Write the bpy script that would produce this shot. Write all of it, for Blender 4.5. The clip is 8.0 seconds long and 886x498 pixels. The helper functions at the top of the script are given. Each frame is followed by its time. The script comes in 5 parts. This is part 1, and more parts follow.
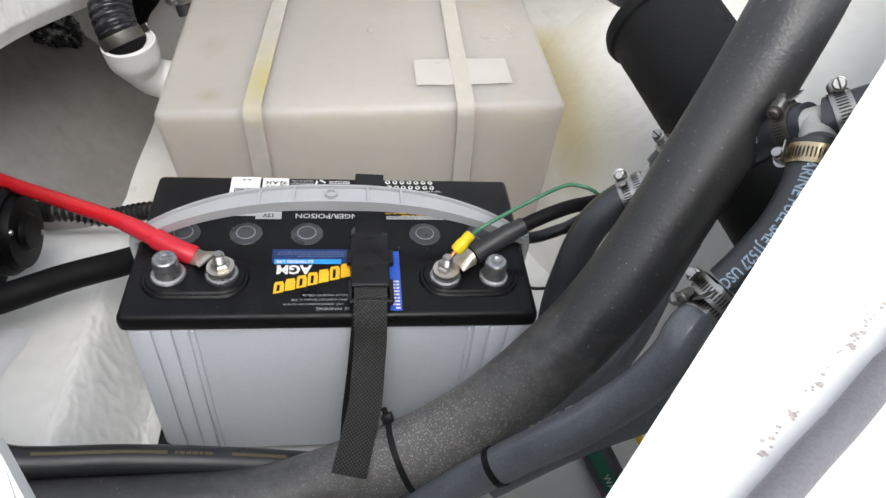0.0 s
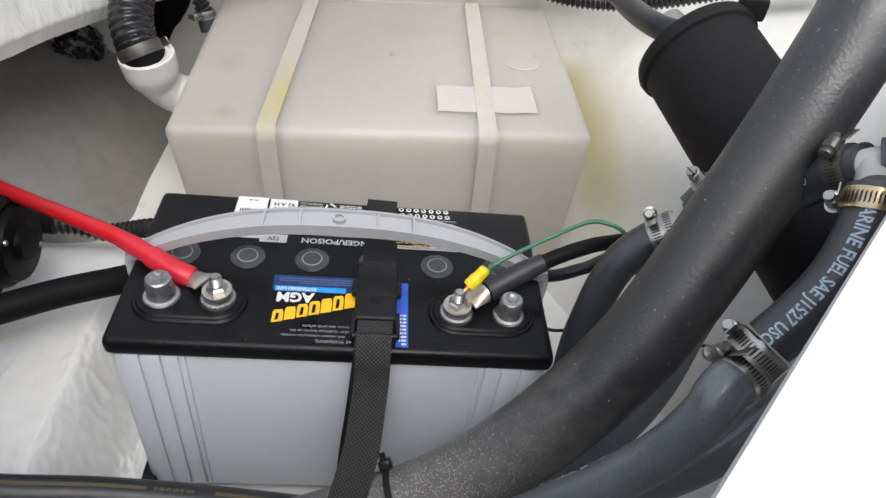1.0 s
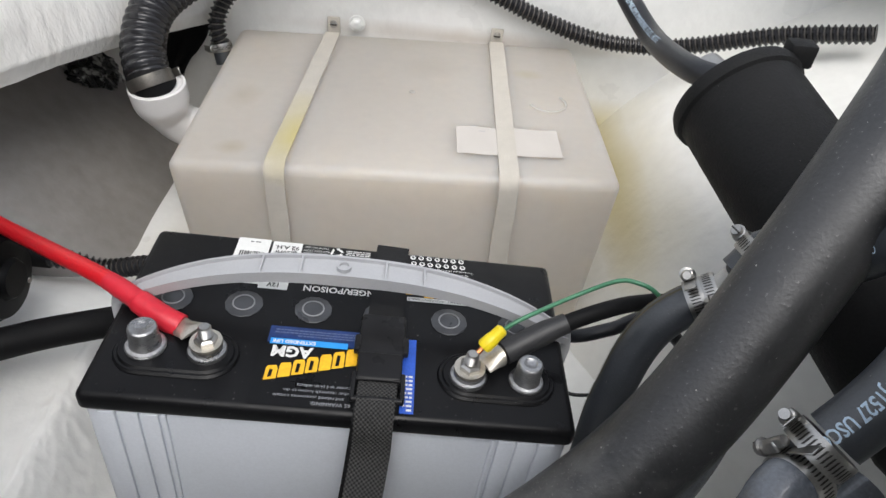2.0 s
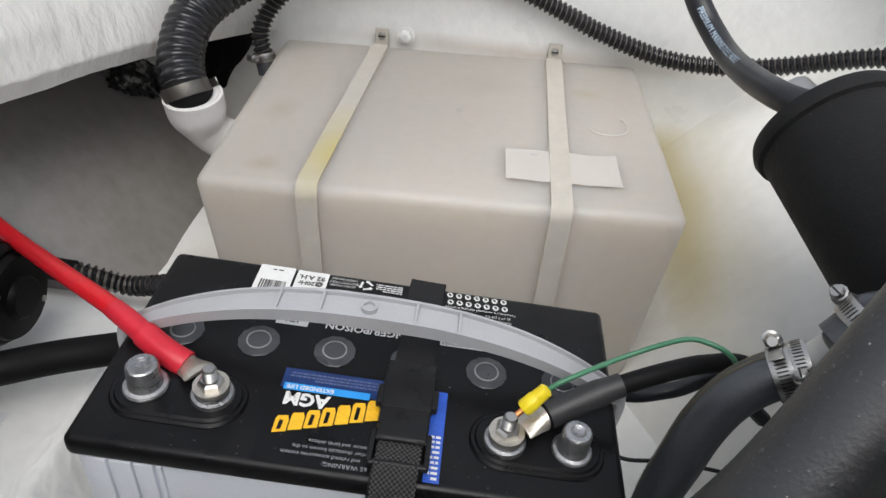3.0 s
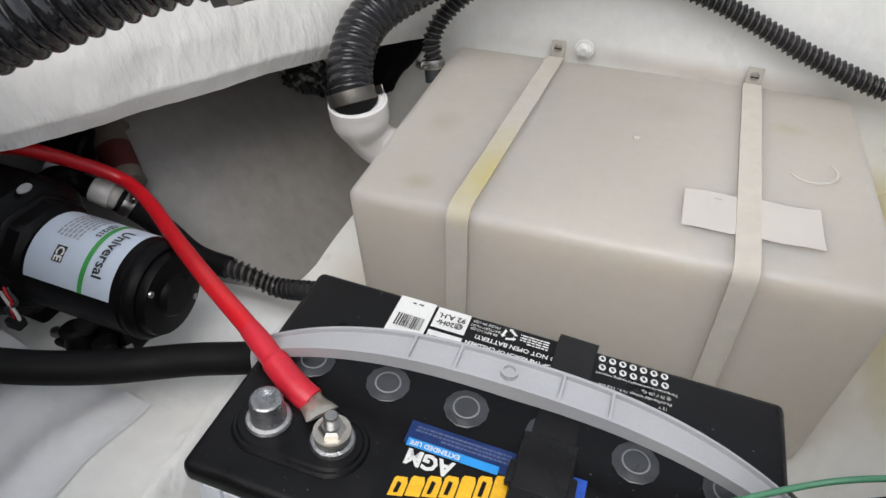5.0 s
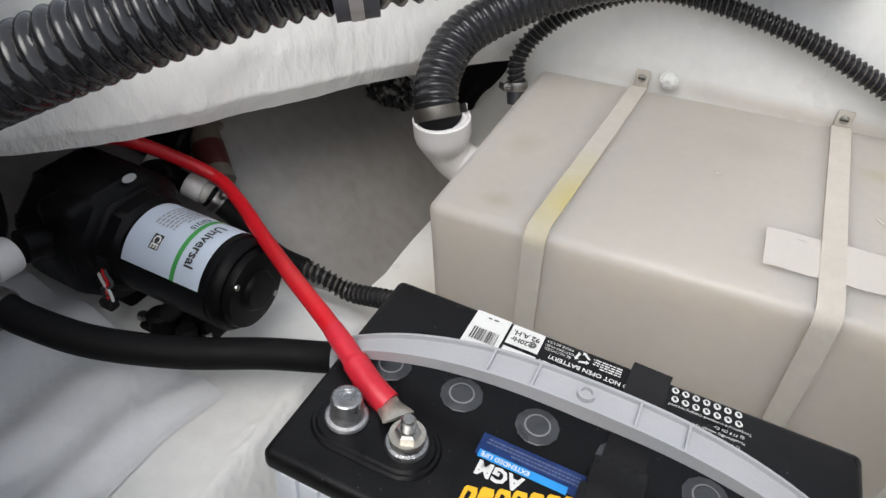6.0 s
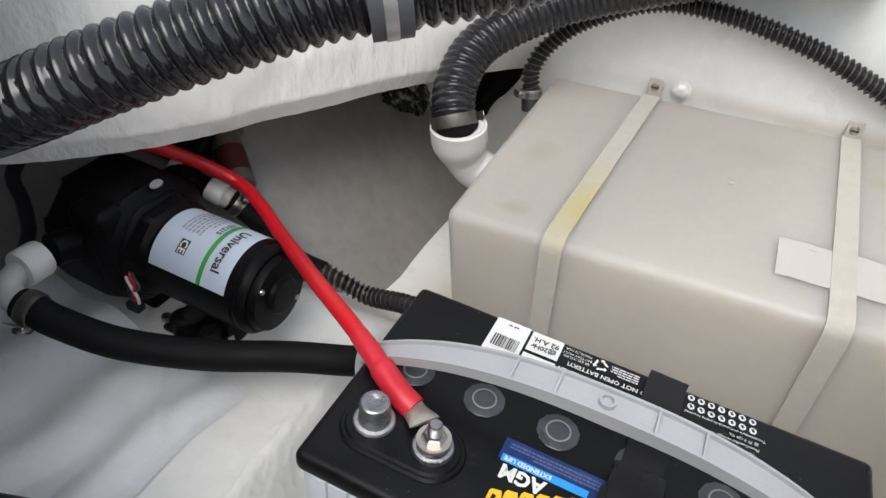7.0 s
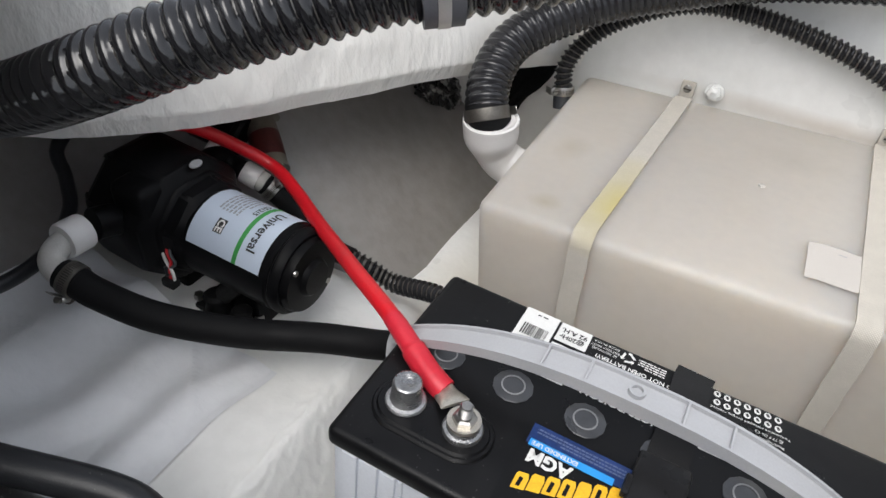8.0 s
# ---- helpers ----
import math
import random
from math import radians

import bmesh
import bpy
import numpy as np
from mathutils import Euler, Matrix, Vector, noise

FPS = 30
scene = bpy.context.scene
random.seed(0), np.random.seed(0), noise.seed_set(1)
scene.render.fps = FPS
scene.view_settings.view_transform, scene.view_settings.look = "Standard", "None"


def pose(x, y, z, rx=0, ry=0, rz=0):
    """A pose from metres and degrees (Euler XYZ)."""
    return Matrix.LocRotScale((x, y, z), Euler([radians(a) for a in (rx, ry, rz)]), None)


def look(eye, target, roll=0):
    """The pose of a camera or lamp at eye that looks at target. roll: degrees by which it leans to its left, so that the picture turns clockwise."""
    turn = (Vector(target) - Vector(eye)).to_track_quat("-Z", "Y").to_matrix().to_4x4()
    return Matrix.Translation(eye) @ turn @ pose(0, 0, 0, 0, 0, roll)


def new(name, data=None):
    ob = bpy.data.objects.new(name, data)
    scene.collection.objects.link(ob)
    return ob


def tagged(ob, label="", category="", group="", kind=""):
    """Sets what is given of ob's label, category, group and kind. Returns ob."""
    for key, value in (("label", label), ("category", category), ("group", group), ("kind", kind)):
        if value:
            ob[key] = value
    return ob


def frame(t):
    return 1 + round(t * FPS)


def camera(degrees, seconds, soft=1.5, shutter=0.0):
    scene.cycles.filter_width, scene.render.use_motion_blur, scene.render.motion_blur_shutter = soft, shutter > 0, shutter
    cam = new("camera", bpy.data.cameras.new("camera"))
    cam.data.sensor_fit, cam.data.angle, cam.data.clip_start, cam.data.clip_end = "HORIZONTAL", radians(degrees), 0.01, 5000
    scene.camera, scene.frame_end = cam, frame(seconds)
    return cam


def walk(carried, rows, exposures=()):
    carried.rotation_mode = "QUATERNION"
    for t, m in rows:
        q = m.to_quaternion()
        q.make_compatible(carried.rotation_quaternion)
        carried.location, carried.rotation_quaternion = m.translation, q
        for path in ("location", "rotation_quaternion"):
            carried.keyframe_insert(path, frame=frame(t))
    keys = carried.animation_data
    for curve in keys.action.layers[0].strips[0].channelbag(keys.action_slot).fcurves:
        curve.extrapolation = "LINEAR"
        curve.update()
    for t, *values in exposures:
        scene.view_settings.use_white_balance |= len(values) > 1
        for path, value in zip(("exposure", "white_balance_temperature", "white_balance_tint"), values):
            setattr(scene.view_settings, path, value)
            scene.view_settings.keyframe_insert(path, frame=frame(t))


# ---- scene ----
cam = camera(66.4, 8.0)
PATH = [
    (0, (0.0347, -0.3273, 0.6263), (0.2278, 1.0174, -0.7468), 5.21),
    (0.5, (0.0382, -0.3177, 0.6183), (0.1849, 1.0379, -0.7495), 5.37),
    (1, (0.0423, -0.3014, 0.6025), (0.1812, 1.1089, -0.7098), 6.34),
    (2.5, (0.0489, -0.2341, 0.5714), (0.0696, 1.2586, -0.6542), 6.36),
    (3, (0.0529, -0.2052, 0.5583), (-0.0065, 1.2911, -0.6619), 5.81),
    (3.5, (0.0570, -0.1812, 0.5453), (-0.0343, 1.2715, -0.7254), 6.92),
    (4, (0.0555, -0.1620, 0.5383), (-0.0961, 1.2682, -0.7524), 7.15),
    (4.5, (0.0478, -0.1543, 0.5432), (-0.2946, 1.2430, -0.7466), 2.75),
    (5, (0.0394, -0.1485, 0.5541), (-0.4293, 1.2434, -0.7007), 1.97),
    (5.2, (0.0336, -0.1515, 0.5543), (-0.4772, 1.2341, -0.6913), 2.48),
    (6.5, (0.0207, -0.1709, 0.5656), (-0.6115, 1.1910, -0.6497), 3.01),
    (7, (0.0124, -0.1767, 0.5727), (-0.6057, 1.1823, -0.6536), 3.50),
    (7.5, (0.0039, -0.1855, 0.5750), (-0.5875, 1.1728, -0.6637), 5.38),
    (8, (0.0058, -0.1932, 0.5712), (-0.6478, 1.1439, -0.6604), 4.89),
]
EXPOSURES = [(0.0, 1.16), (0.5, 1.09), (1.0, 1.12), (2.5, 1.01), (3.0, 0.93), (3.5, 0.86), (4.0, 0.83), (4.5, 0.91), (5.0, 0.94), (6.5, 1.06), (8.0, 1.08)]
walk(cam, [(t, look(eye, target, roll)) for t, eye, target, roll in PATH], EXPOSURES)

SKY, SUN = 0.15, 0.8

# ---- world and light ----
world = bpy.data.worlds.new("sky")
scene.world = world
world.use_nodes = True
wn = world.node_tree
sky = wn.nodes.new("ShaderNodeTexSky")
sky.sky_type = "NISHITA"
sky.sun_disc = False
sky.sun_elevation, sky.sun_rotation = radians(60), radians(171)
sky.air_density, sky.dust_density, sky.ozone_density = 1.0, 3.0, 1.0
soften = wn.nodes.new("ShaderNodeHueSaturation")
soften.inputs["Saturation"].default_value = 0.4
wn.links.new(sky.outputs["Color"], soften.inputs["Color"])
cloud = wn.nodes.new("ShaderNodeMix")
cloud.data_type = "RGBA"
cloud.inputs["Factor"].default_value = 0.45
cloud.inputs["B"].default_value = (2.25, 2.36, 2.52, 1.0)
wn.links.new(soften.outputs["Color"], cloud.inputs["A"])
wn.links.new(cloud.outputs["Result"], wn.nodes["Background"].inputs["Color"])
wn.nodes["Background"].inputs["Strength"].default_value = SKY

sun_data = bpy.data.lights.new("sun", "SUN")
sun_data.energy, sun_data.angle, sun_data.color = SUN, radians(45), (1.0, 0.99, 0.97)
sun = new("sun", sun_data)
sun.matrix_world = look((0.12, -0.68, 1.48), (0.0, 0.1, 0.1))


# ---- materials ----
def mat(name, color, rough=0.5, metal=0.0, vary=0.12, scale=60.0, fine=900.0, bump=0.15, depth=0.0006,
        dust=None, dust_at=0.68, speck=250.0, coat=0.0, sss=0.0, rvary=0.15, stretch=(1, 1, 1), transmission=0.0, spec=0.5):
    m = bpy.data.materials.new(name)
    m.use_nodes = True
    nt = m.node_tree
    b = nt.nodes["Principled BSDF"]
    N, L = nt.nodes.new, nt.links.new
    tc = N("ShaderNodeTexCoord")
    mp = N("ShaderNodeMapping")
    mp.inputs["Scale"].default_value = stretch
    L(tc.outputs["Object"], mp.inputs["Vector"])
    n1, n2 = N("ShaderNodeTexNoise"), N("ShaderNodeTexNoise")
    n1.inputs["Scale"].default_value, n2.inputs["Scale"].default_value = scale, fine
    n1.inputs["Detail"].default_value, n2.inputs["Detail"].default_value = 5, 3
    for n in (n1, n2):
        L(mp.outputs["Vector"], n.inputs["Vector"])
    add = N("ShaderNodeMath")
    add.operation = "ADD"
    L(n1.outputs["Fac"], add.inputs[0])
    L(n2.outputs["Fac"], add.inputs[1])
    rng = N("ShaderNodeMapRange")
    rng.inputs["From Min"].default_value, rng.inputs["From Max"].default_value = 0.6, 1.4
    rng.inputs["To Min"].default_value, rng.inputs["To Max"].default_value = 1 - vary, 1 + vary
    L(add.outputs[0], rng.inputs["Value"])
    mul = N("ShaderNodeVectorMath")
    mul.operation = "SCALE"
    mul.inputs[0].default_value = color
    L(rng.outputs["Result"], mul.inputs["Scale"])
    out = mul.outputs["Vector"]
    if dust:
        n3 = N("ShaderNodeTexNoise")
        n3.inputs["Scale"].default_value, n3.inputs["Detail"].default_value = speck, 6
        L(tc.outputs["Object"], n3.inputs["Vector"])
        r3 = N("ShaderNodeMapRange")
        r3.inputs["From Min"].default_value, r3.inputs["From Max"].default_value = dust_at, dust_at + 0.06
        L(n3.outputs["Fac"], r3.inputs["Value"])
        mx = N("ShaderNodeMix")
        mx.data_type = "RGBA"
        L(r3.outputs["Result"], mx.inputs["Factor"])
        L(out, mx.inputs["A"])
        mx.inputs["B"].default_value = (*dust, 1)
        out = mx.outputs["Result"]
    L(out, b.inputs["Base Color"])
    rr = N("ShaderNodeMapRange")
    rr.inputs["From Min"].default_value, rr.inputs["From Max"].default_value = 0.3, 0.7
    rr.inputs["To Min"].default_value, rr.inputs["To Max"].default_value = rough * (1 - rvary), min(1, rough * (1 + rvary))
    L(n1.outputs["Fac"], rr.inputs["Value"])
    L(rr.outputs["Result"], b.inputs["Roughness"])
    b.inputs["Metallic"].default_value = metal
    b.inputs["Specular IOR Level"].default_value = spec
    b.inputs["Coat Weight"].default_value = coat
    b.inputs["Transmission Weight"].default_value = transmission
    if sss:
        b.inputs["Subsurface Weight"].default_value = sss
        b.inputs["Subsurface Radius"].default_value = (0.06, 0.055, 0.048)
        b.inputs["Subsurface Scale"].default_value = 1.0
    if bump:
        bp = N("ShaderNodeBump")
        bp.inputs["Strength"].default_value, bp.inputs["Distance"].default_value = bump, depth
        L(add.outputs[0], bp.inputs["Height"])
        L(bp.outputs["Normal"], b.inputs["Normal"])
    return m


def flecks(m, scale, color, size):
    """Small pale specks of dust, scattered singly."""
    nt = m.node_tree
    N, L = nt.nodes.new, nt.links.new
    b = nt.nodes["Principled BSDF"]
    old = b.inputs["Base Color"].links[0].from_socket
    tc, vo, sep, lim, near, mx = N("ShaderNodeTexCoord"), N("ShaderNodeTexVoronoi"), N("ShaderNodeSeparateColor"), N("ShaderNodeMapRange"), N("ShaderNodeMath"), N("ShaderNodeMix")
    vo.inputs["Scale"].default_value = scale
    L(tc.outputs["Object"], vo.inputs["Vector"])
    L(vo.outputs["Color"], sep.inputs["Color"])
    lim.inputs["From Min"].default_value, lim.inputs["From Max"].default_value = 0.80, 1.0
    lim.inputs["To Min"].default_value, lim.inputs["To Max"].default_value = 0.0, size
    L(sep.outputs["Red"], lim.inputs["Value"])
    near.operation = "LESS_THAN"
    L(vo.outputs["Distance"], near.inputs[0])
    L(lim.outputs["Result"], near.inputs[1])
    mx.data_type = "RGBA"
    L(near.outputs[0], mx.inputs["Factor"])
    L(old, mx.inputs["A"])
    mx.inputs["B"].default_value = (*color, 1)
    L(mx.outputs["Result"], b.inputs["Base Color"])
    return m


GELCOAT = mat("white fibreglass gelcoat", (0.82, 0.82, 0.795), 0.3, vary=0.05, scale=9, fine=70, bump=0.35, depth=0.003)
GELCOAT_ROUGH = mat("hand-laid white fibreglass", (0.77, 0.757, 0.722), 0.42, vary=0.05, scale=22, fine=110, bump=0.5, depth=0.005, stretch=(1, 1, 0.45))
GELCOAT_GREY = mat("plain grey fibreglass", (0.245, 0.230, 0.217), 0.46, vary=0.16, scale=14, fine=60, bump=0.3, depth=0.003)
DECK_WHITE = mat("deck gelcoat", (0.8, 0.8, 0.79), 0.4, vary=0.03, scale=20, fine=400, bump=0.1)
POLY = mat("translucent polyethylene", (0.705, 0.662, 0.602), 0.36, vary=0.035, scale=7, fine=90, bump=0.06, depth=0.001, sss=1.0)
POLY_EDGE = mat("polyethylene ridge", (0.52, 0.495, 0.45), 0.4, vary=0.04)
RUBBER_DARK = mat("clean black rubber", (0.016, 0.017, 0.020), 0.36, vary=0.25, scale=50, fine=900, bump=0.25, depth=0.0005, dust=(0.16, 0.16, 0.16), dust_at=0.71, speck=600, spec=0.45)
PAPER = mat("cream paper label", (0.54, 0.505, 0.465), 0.75, vary=0.04, scale=30, bump=0.2)
BLACK = mat("black battery plastic", (0.005, 0.005, 0.0057), 0.36, vary=0.25, scale=40, fine=1800, bump=0.12, depth=0.0003, dust=(0.16, 0.16, 0.155), dust_at=0.705, speck=420, spec=0.24, rvary=0.4)
GREY = mat("grey polypropylene", (0.62, 0.65, 0.705), 0.36, vary=0.06, scale=12, fine=500, bump=0.05, depth=0.0004)
HANDLE_GREY = mat("light grey handle plastic", (0.40, 0.405, 0.42), 0.45, vary=0.06, scale=30, fine=700, bump=0.08, depth=0.0004)
CAP = mat("grey translucent cap plastic", (0.052, 0.055, 0.062), 0.32, vary=0.15, scale=80, bump=0.05, coat=0.3)
CAP_RING = mat("pale cap ring", (0.26, 0.265, 0.275), 0.4, vary=0.12, scale=120)
LEAD = mat("dull lead", (0.40, 0.40, 0.405), 0.36, 0.92, vary=0.35, scale=60, fine=420, bump=0.6, depth=0.0008, rvary=0.4, stretch=(1, 1, 3.2))
STEEL = mat("stainless steel", (0.45, 0.44, 0.42), 0.34, 1.0, vary=0.18, scale=90, fine=1200, bump=0.12, depth=0.0003)
STEEL_BRIGHT = mat("polished steel band", (0.72, 0.71, 0.69), 0.34, 0.85, vary=0.08, scale=90, fine=900, bump=0.1, depth=0.0003)
STEEL_DULL = mat("tarnished clamp steel", (0.15, 0.14, 0.125), 0.42, 0.8, vary=0.3, scale=90)
BRASSY = mat("brassy clamp steel", (0.62, 0.50, 0.32), 0.3, 0.95, vary=0.2, scale=90, fine=900, bump=0.15, depth=0.0003)
STEEL_DARK = mat("dark clamp slots", (0.06, 0.055, 0.05), 0.5, 0.6)
TIN = mat("tinned copper", (0.60, 0.56, 0.49), 0.36, 0.85, vary=0.2, scale=150, fine=800, bump=0.25, depth=0.0004)
COPPER = mat("bare copper strands", (0.75, 0.30, 0.12), 0.35, 0.9, vary=0.2, scale=400)
RED = mat("red cable jacket", (0.58, 0.010, 0.018), 0.34, vary=0.1, scale=40, fine=600, bump=0.06, depth=0.0004, sss=0.0)
RED_SLEEVE = mat("red heat shrink", (0.56, 0.018, 0.035), 0.42, vary=0.1, scale=60, fine=300, bump=0.3, depth=0.0006)
YELLOW = mat("yellow crimp plastic", (0.85, 0.66, 0.02), 0.35, vary=0.08, scale=100, bump=0.1)
GREEN = mat("green wire jacket", (0.06, 0.20, 0.11), 0.4, vary=0.12, scale=100)
RUBBER = mat("black rubber hose", (0.034, 0.038, 0.045), 0.40, vary=0.3, scale=50, fine=700, bump=0.35, depth=0.0006, dust=(0.22, 0.22, 0.21), dust_at=0.70, speck=620, spec=1.0, rvary=0.25)
RUBBER_MATT = flecks(mat("dusty matt rubber hose", (0.021, 0.021, 0.022), 0.45, vary=0.4, scale=30, fine=420, bump=0.35, depth=0.0008, dust=(0.12, 0.118, 0.114), dust_at=0.66, speck=420, spec=0.9, rvary=0.25), 230, (0.36, 0.345, 0.32), 0.12)
# Blue-grey and paler than RUBBER, for the drain, vent and bilge hoses.
RUBBER_BLUE = mat("blue-grey hose rubber", (0.122, 0.134, 0.155), 0.42, vary=0.35, scale=60, fine=600, bump=0.4, depth=0.0007, dust=(0.34, 0.34, 0.33), dust_at=0.69, speck=520, coat=0.8, spec=1.0, rvary=0.3)
RIBBED = mat("glossy ribbed black plastic", (0.018, 0.018, 0.02), 0.17, vary=0.25, scale=50, fine=500, bump=0.15, depth=0.0005, spec=0.45)
PUMP_BLACK = mat("satin black pump paint", (0.004, 0.004, 0.0045), 0.40, vary=0.25, scale=50, fine=900, bump=0.1, depth=0.0003, spec=0.11)
MATT_BLACK = mat("matt black coating", (0.014, 0.014, 0.014), 0.6, vary=0.3, scale=60, fine=500, bump=0.4, depth=0.001, dust=(0.2, 0.19, 0.18), dust_at=0.73, speck=300, spec=0.17)
FOAM = mat("torn black foam", (0.008, 0.008, 0.008), 0.95, vary=0.4, scale=120, fine=700, bump=1.0, depth=0.004, spec=0.1)
PVC = mat("white pvc", (0.70, 0.685, 0.67), 0.34, vary=0.04, scale=40, bump=0.06, coat=0.2)
WEB_BLACK = mat("black nylon webbing", (0.02, 0.02, 0.021), 0.75, vary=0.3, scale=200, fine=1500, bump=0.6, depth=0.0006, spec=0.17)
BUCKLE = mat("black buckle plastic", (0.014, 0.014, 0.015), 0.3, vary=0.2, scale=80, fine=1200, bump=0.1, spec=0.17)
INK_WHITE = mat("white print", (0.72, 0.72, 0.70), 0.5, vary=0.06, scale=300, bump=0)
INK_GREY = mat("grey print", (0.30, 0.31, 0.33), 0.5, vary=0.1, scale=300, bump=0)
INK_FADED = mat("faded blue-grey print", (0.10, 0.13, 0.24), 0.5, vary=0.15, scale=300, bump=0)
INK_BLACK = mat("black print", (0.02, 0.02, 0.02), 0.5, vary=0.1, scale=300, bump=0)
INK_BLUE = mat("dark blue print", (0.012, 0.035, 0.14), 0.35, vary=0.35, scale=90, fine=300, bump=0)
INK_BLUE_BRIGHT = mat("bright blue print", (0.03, 0.10, 0.50), 0.35, vary=0.3, scale=120, bump=0)
INK_CYAN = mat("light blue print", (0.03, 0.30, 0.75), 0.35, vary=0.1, scale=100, bump=0)
INK_YELLOW = mat("amber print", (0.85, 0.47, 0.02), 0.4, vary=0.2, scale=200, bump=0)
INK_GREEN = mat("green print", (0.05, 0.30, 0.07), 0.45, vary=0.1, scale=200, bump=0)
INK_HOSE = mat("pale blue hose print", (0.55, 0.68, 0.80), 0.6, vary=0.2, scale=300, bump=0)
INK_GOLD = mat("dull gold hose stripe", (0.085, 0.070, 0.034), 0.55, vary=0.3, scale=80, bump=0.1)
LABEL_BLUE = mat("pale blue-grey label", (0.53, 0.60, 0.70), 0.38, vary=0.04, scale=60, bump=0.05)
SHEET = mat("pale grey plastic sheet", (0.75, 0.757, 0.77), 0.36, vary=0.05, scale=18, fine=80, bump=0.4, depth=0.003)
GREY_HOSE = mat("faded grey hose", (0.17, 0.165, 0.18), 0.5, vary=0.2, scale=40, bump=0.3, dust=(0.6, 0.58, 0.55), dust_at=0.66, speck=90)




def weave(name, low, high, thread, relief=0.9):
    """Plain-woven webbing: threads over and under, from the strap's own coordinates."""
    m = mat(name, high, 0.7, vary=0.2, scale=60, fine=900, bump=0, spec=0.3)
    nt = m.node_tree
    N, L = nt.nodes.new, nt.links.new
    b = nt.nodes["Principled BSDF"]
    uv = N("ShaderNodeTexCoord")
    xyz = N("ShaderNodeSeparateXYZ")
    L(uv.outputs["UV"], xyz.inputs[0])
    waves = []
    for axis, k in (("X", 1.0), ("Y", 1.0)):
        a, c = N("ShaderNodeMath"), N("ShaderNodeMath")
        a.operation, c.operation = "MULTIPLY", "SINE"
        a.inputs[1].default_value = math.pi / thread * k
        L(xyz.outputs[axis], a.inputs[0])
        L(a.outputs[0], c.inputs[0])
        waves.append(c.outputs[0])
    p = N("ShaderNodeMath")
    p.operation = "MULTIPLY"
    L(waves[0], p.inputs[0])
    L(waves[1], p.inputs[1])
    r = N("ShaderNodeMapRange")
    r.inputs["From Min"].default_value, r.inputs["From Max"].default_value = -0.9, 0.9
    L(p.outputs[0], r.inputs["Value"])
    mx = N("ShaderNodeMix")
    mx.data_type = "RGBA"
    L(r.outputs["Result"], mx.inputs["Factor"])
    mx.inputs["A"].default_value = (*low, 1)
    L(b.inputs["Base Color"].links[0].from_socket, mx.inputs["B"])
    L(mx.outputs["Result"], b.inputs["Base Color"])
    bp = N("ShaderNodeBump")
    bp.inputs["Strength"].default_value, bp.inputs["Distance"].default_value = relief, 0.0008
    L(r.outputs["Result"], bp.inputs["Height"])
    L(bp.outputs["Normal"], b.inputs["Normal"])
    return m


WEB_WHITE = weave("cream webbing", (0.495, 0.462, 0.405), (0.55, 0.515, 0.455), 0.0010, 0.3)
WEB_YELLOW = weave("yellowed webbing", (0.495, 0.462, 0.405), (0.55, 0.515, 0.455), 0.0010, 0.3)
WEB_WEAVE = weave("coarse black webbing", (0.002, 0.002, 0.002), (0.062, 0.061, 0.059), 0.0015)
HEATSHRINK = mat("dark grey heat shrink", (0.030, 0.030, 0.032), 0.5, vary=0.2, scale=60, bump=0.2)
RUBBER_SMOOTH = mat("smooth black rubber", (0.008, 0.008, 0.0085), 0.60, vary=0.2, scale=40, fine=600, bump=0.12, spec=0.12)
SEALANT = mat("shiny black sealant", (0.02, 0.02, 0.02), 0.28, vary=0.5, scale=120, fine=500, bump=0.9, depth=0.004, dust=(0.42, 0.42, 0.40), dust_at=0.54, speck=70)
RIB_PALE_DARK = mat("dark brown hose core", (0.07, 0.062, 0.053), 0.5, vary=0.3, scale=90)
RIBBED_WORN = mat("worn glossy ribbed plastic", (0.011, 0.0108, 0.0122), 0.11, vary=0.35, scale=60, fine=500, bump=0.15, depth=0.0005, spec=0.6)
COLLAR = mat("grey rubber collar", (0.085, 0.085, 0.095), 0.45, vary=0.15, scale=80)
INK_GREEN_HOSE = mat("green hose band", (0.02, 0.16, 0.09), 0.5, vary=0.15, scale=200, bump=0)


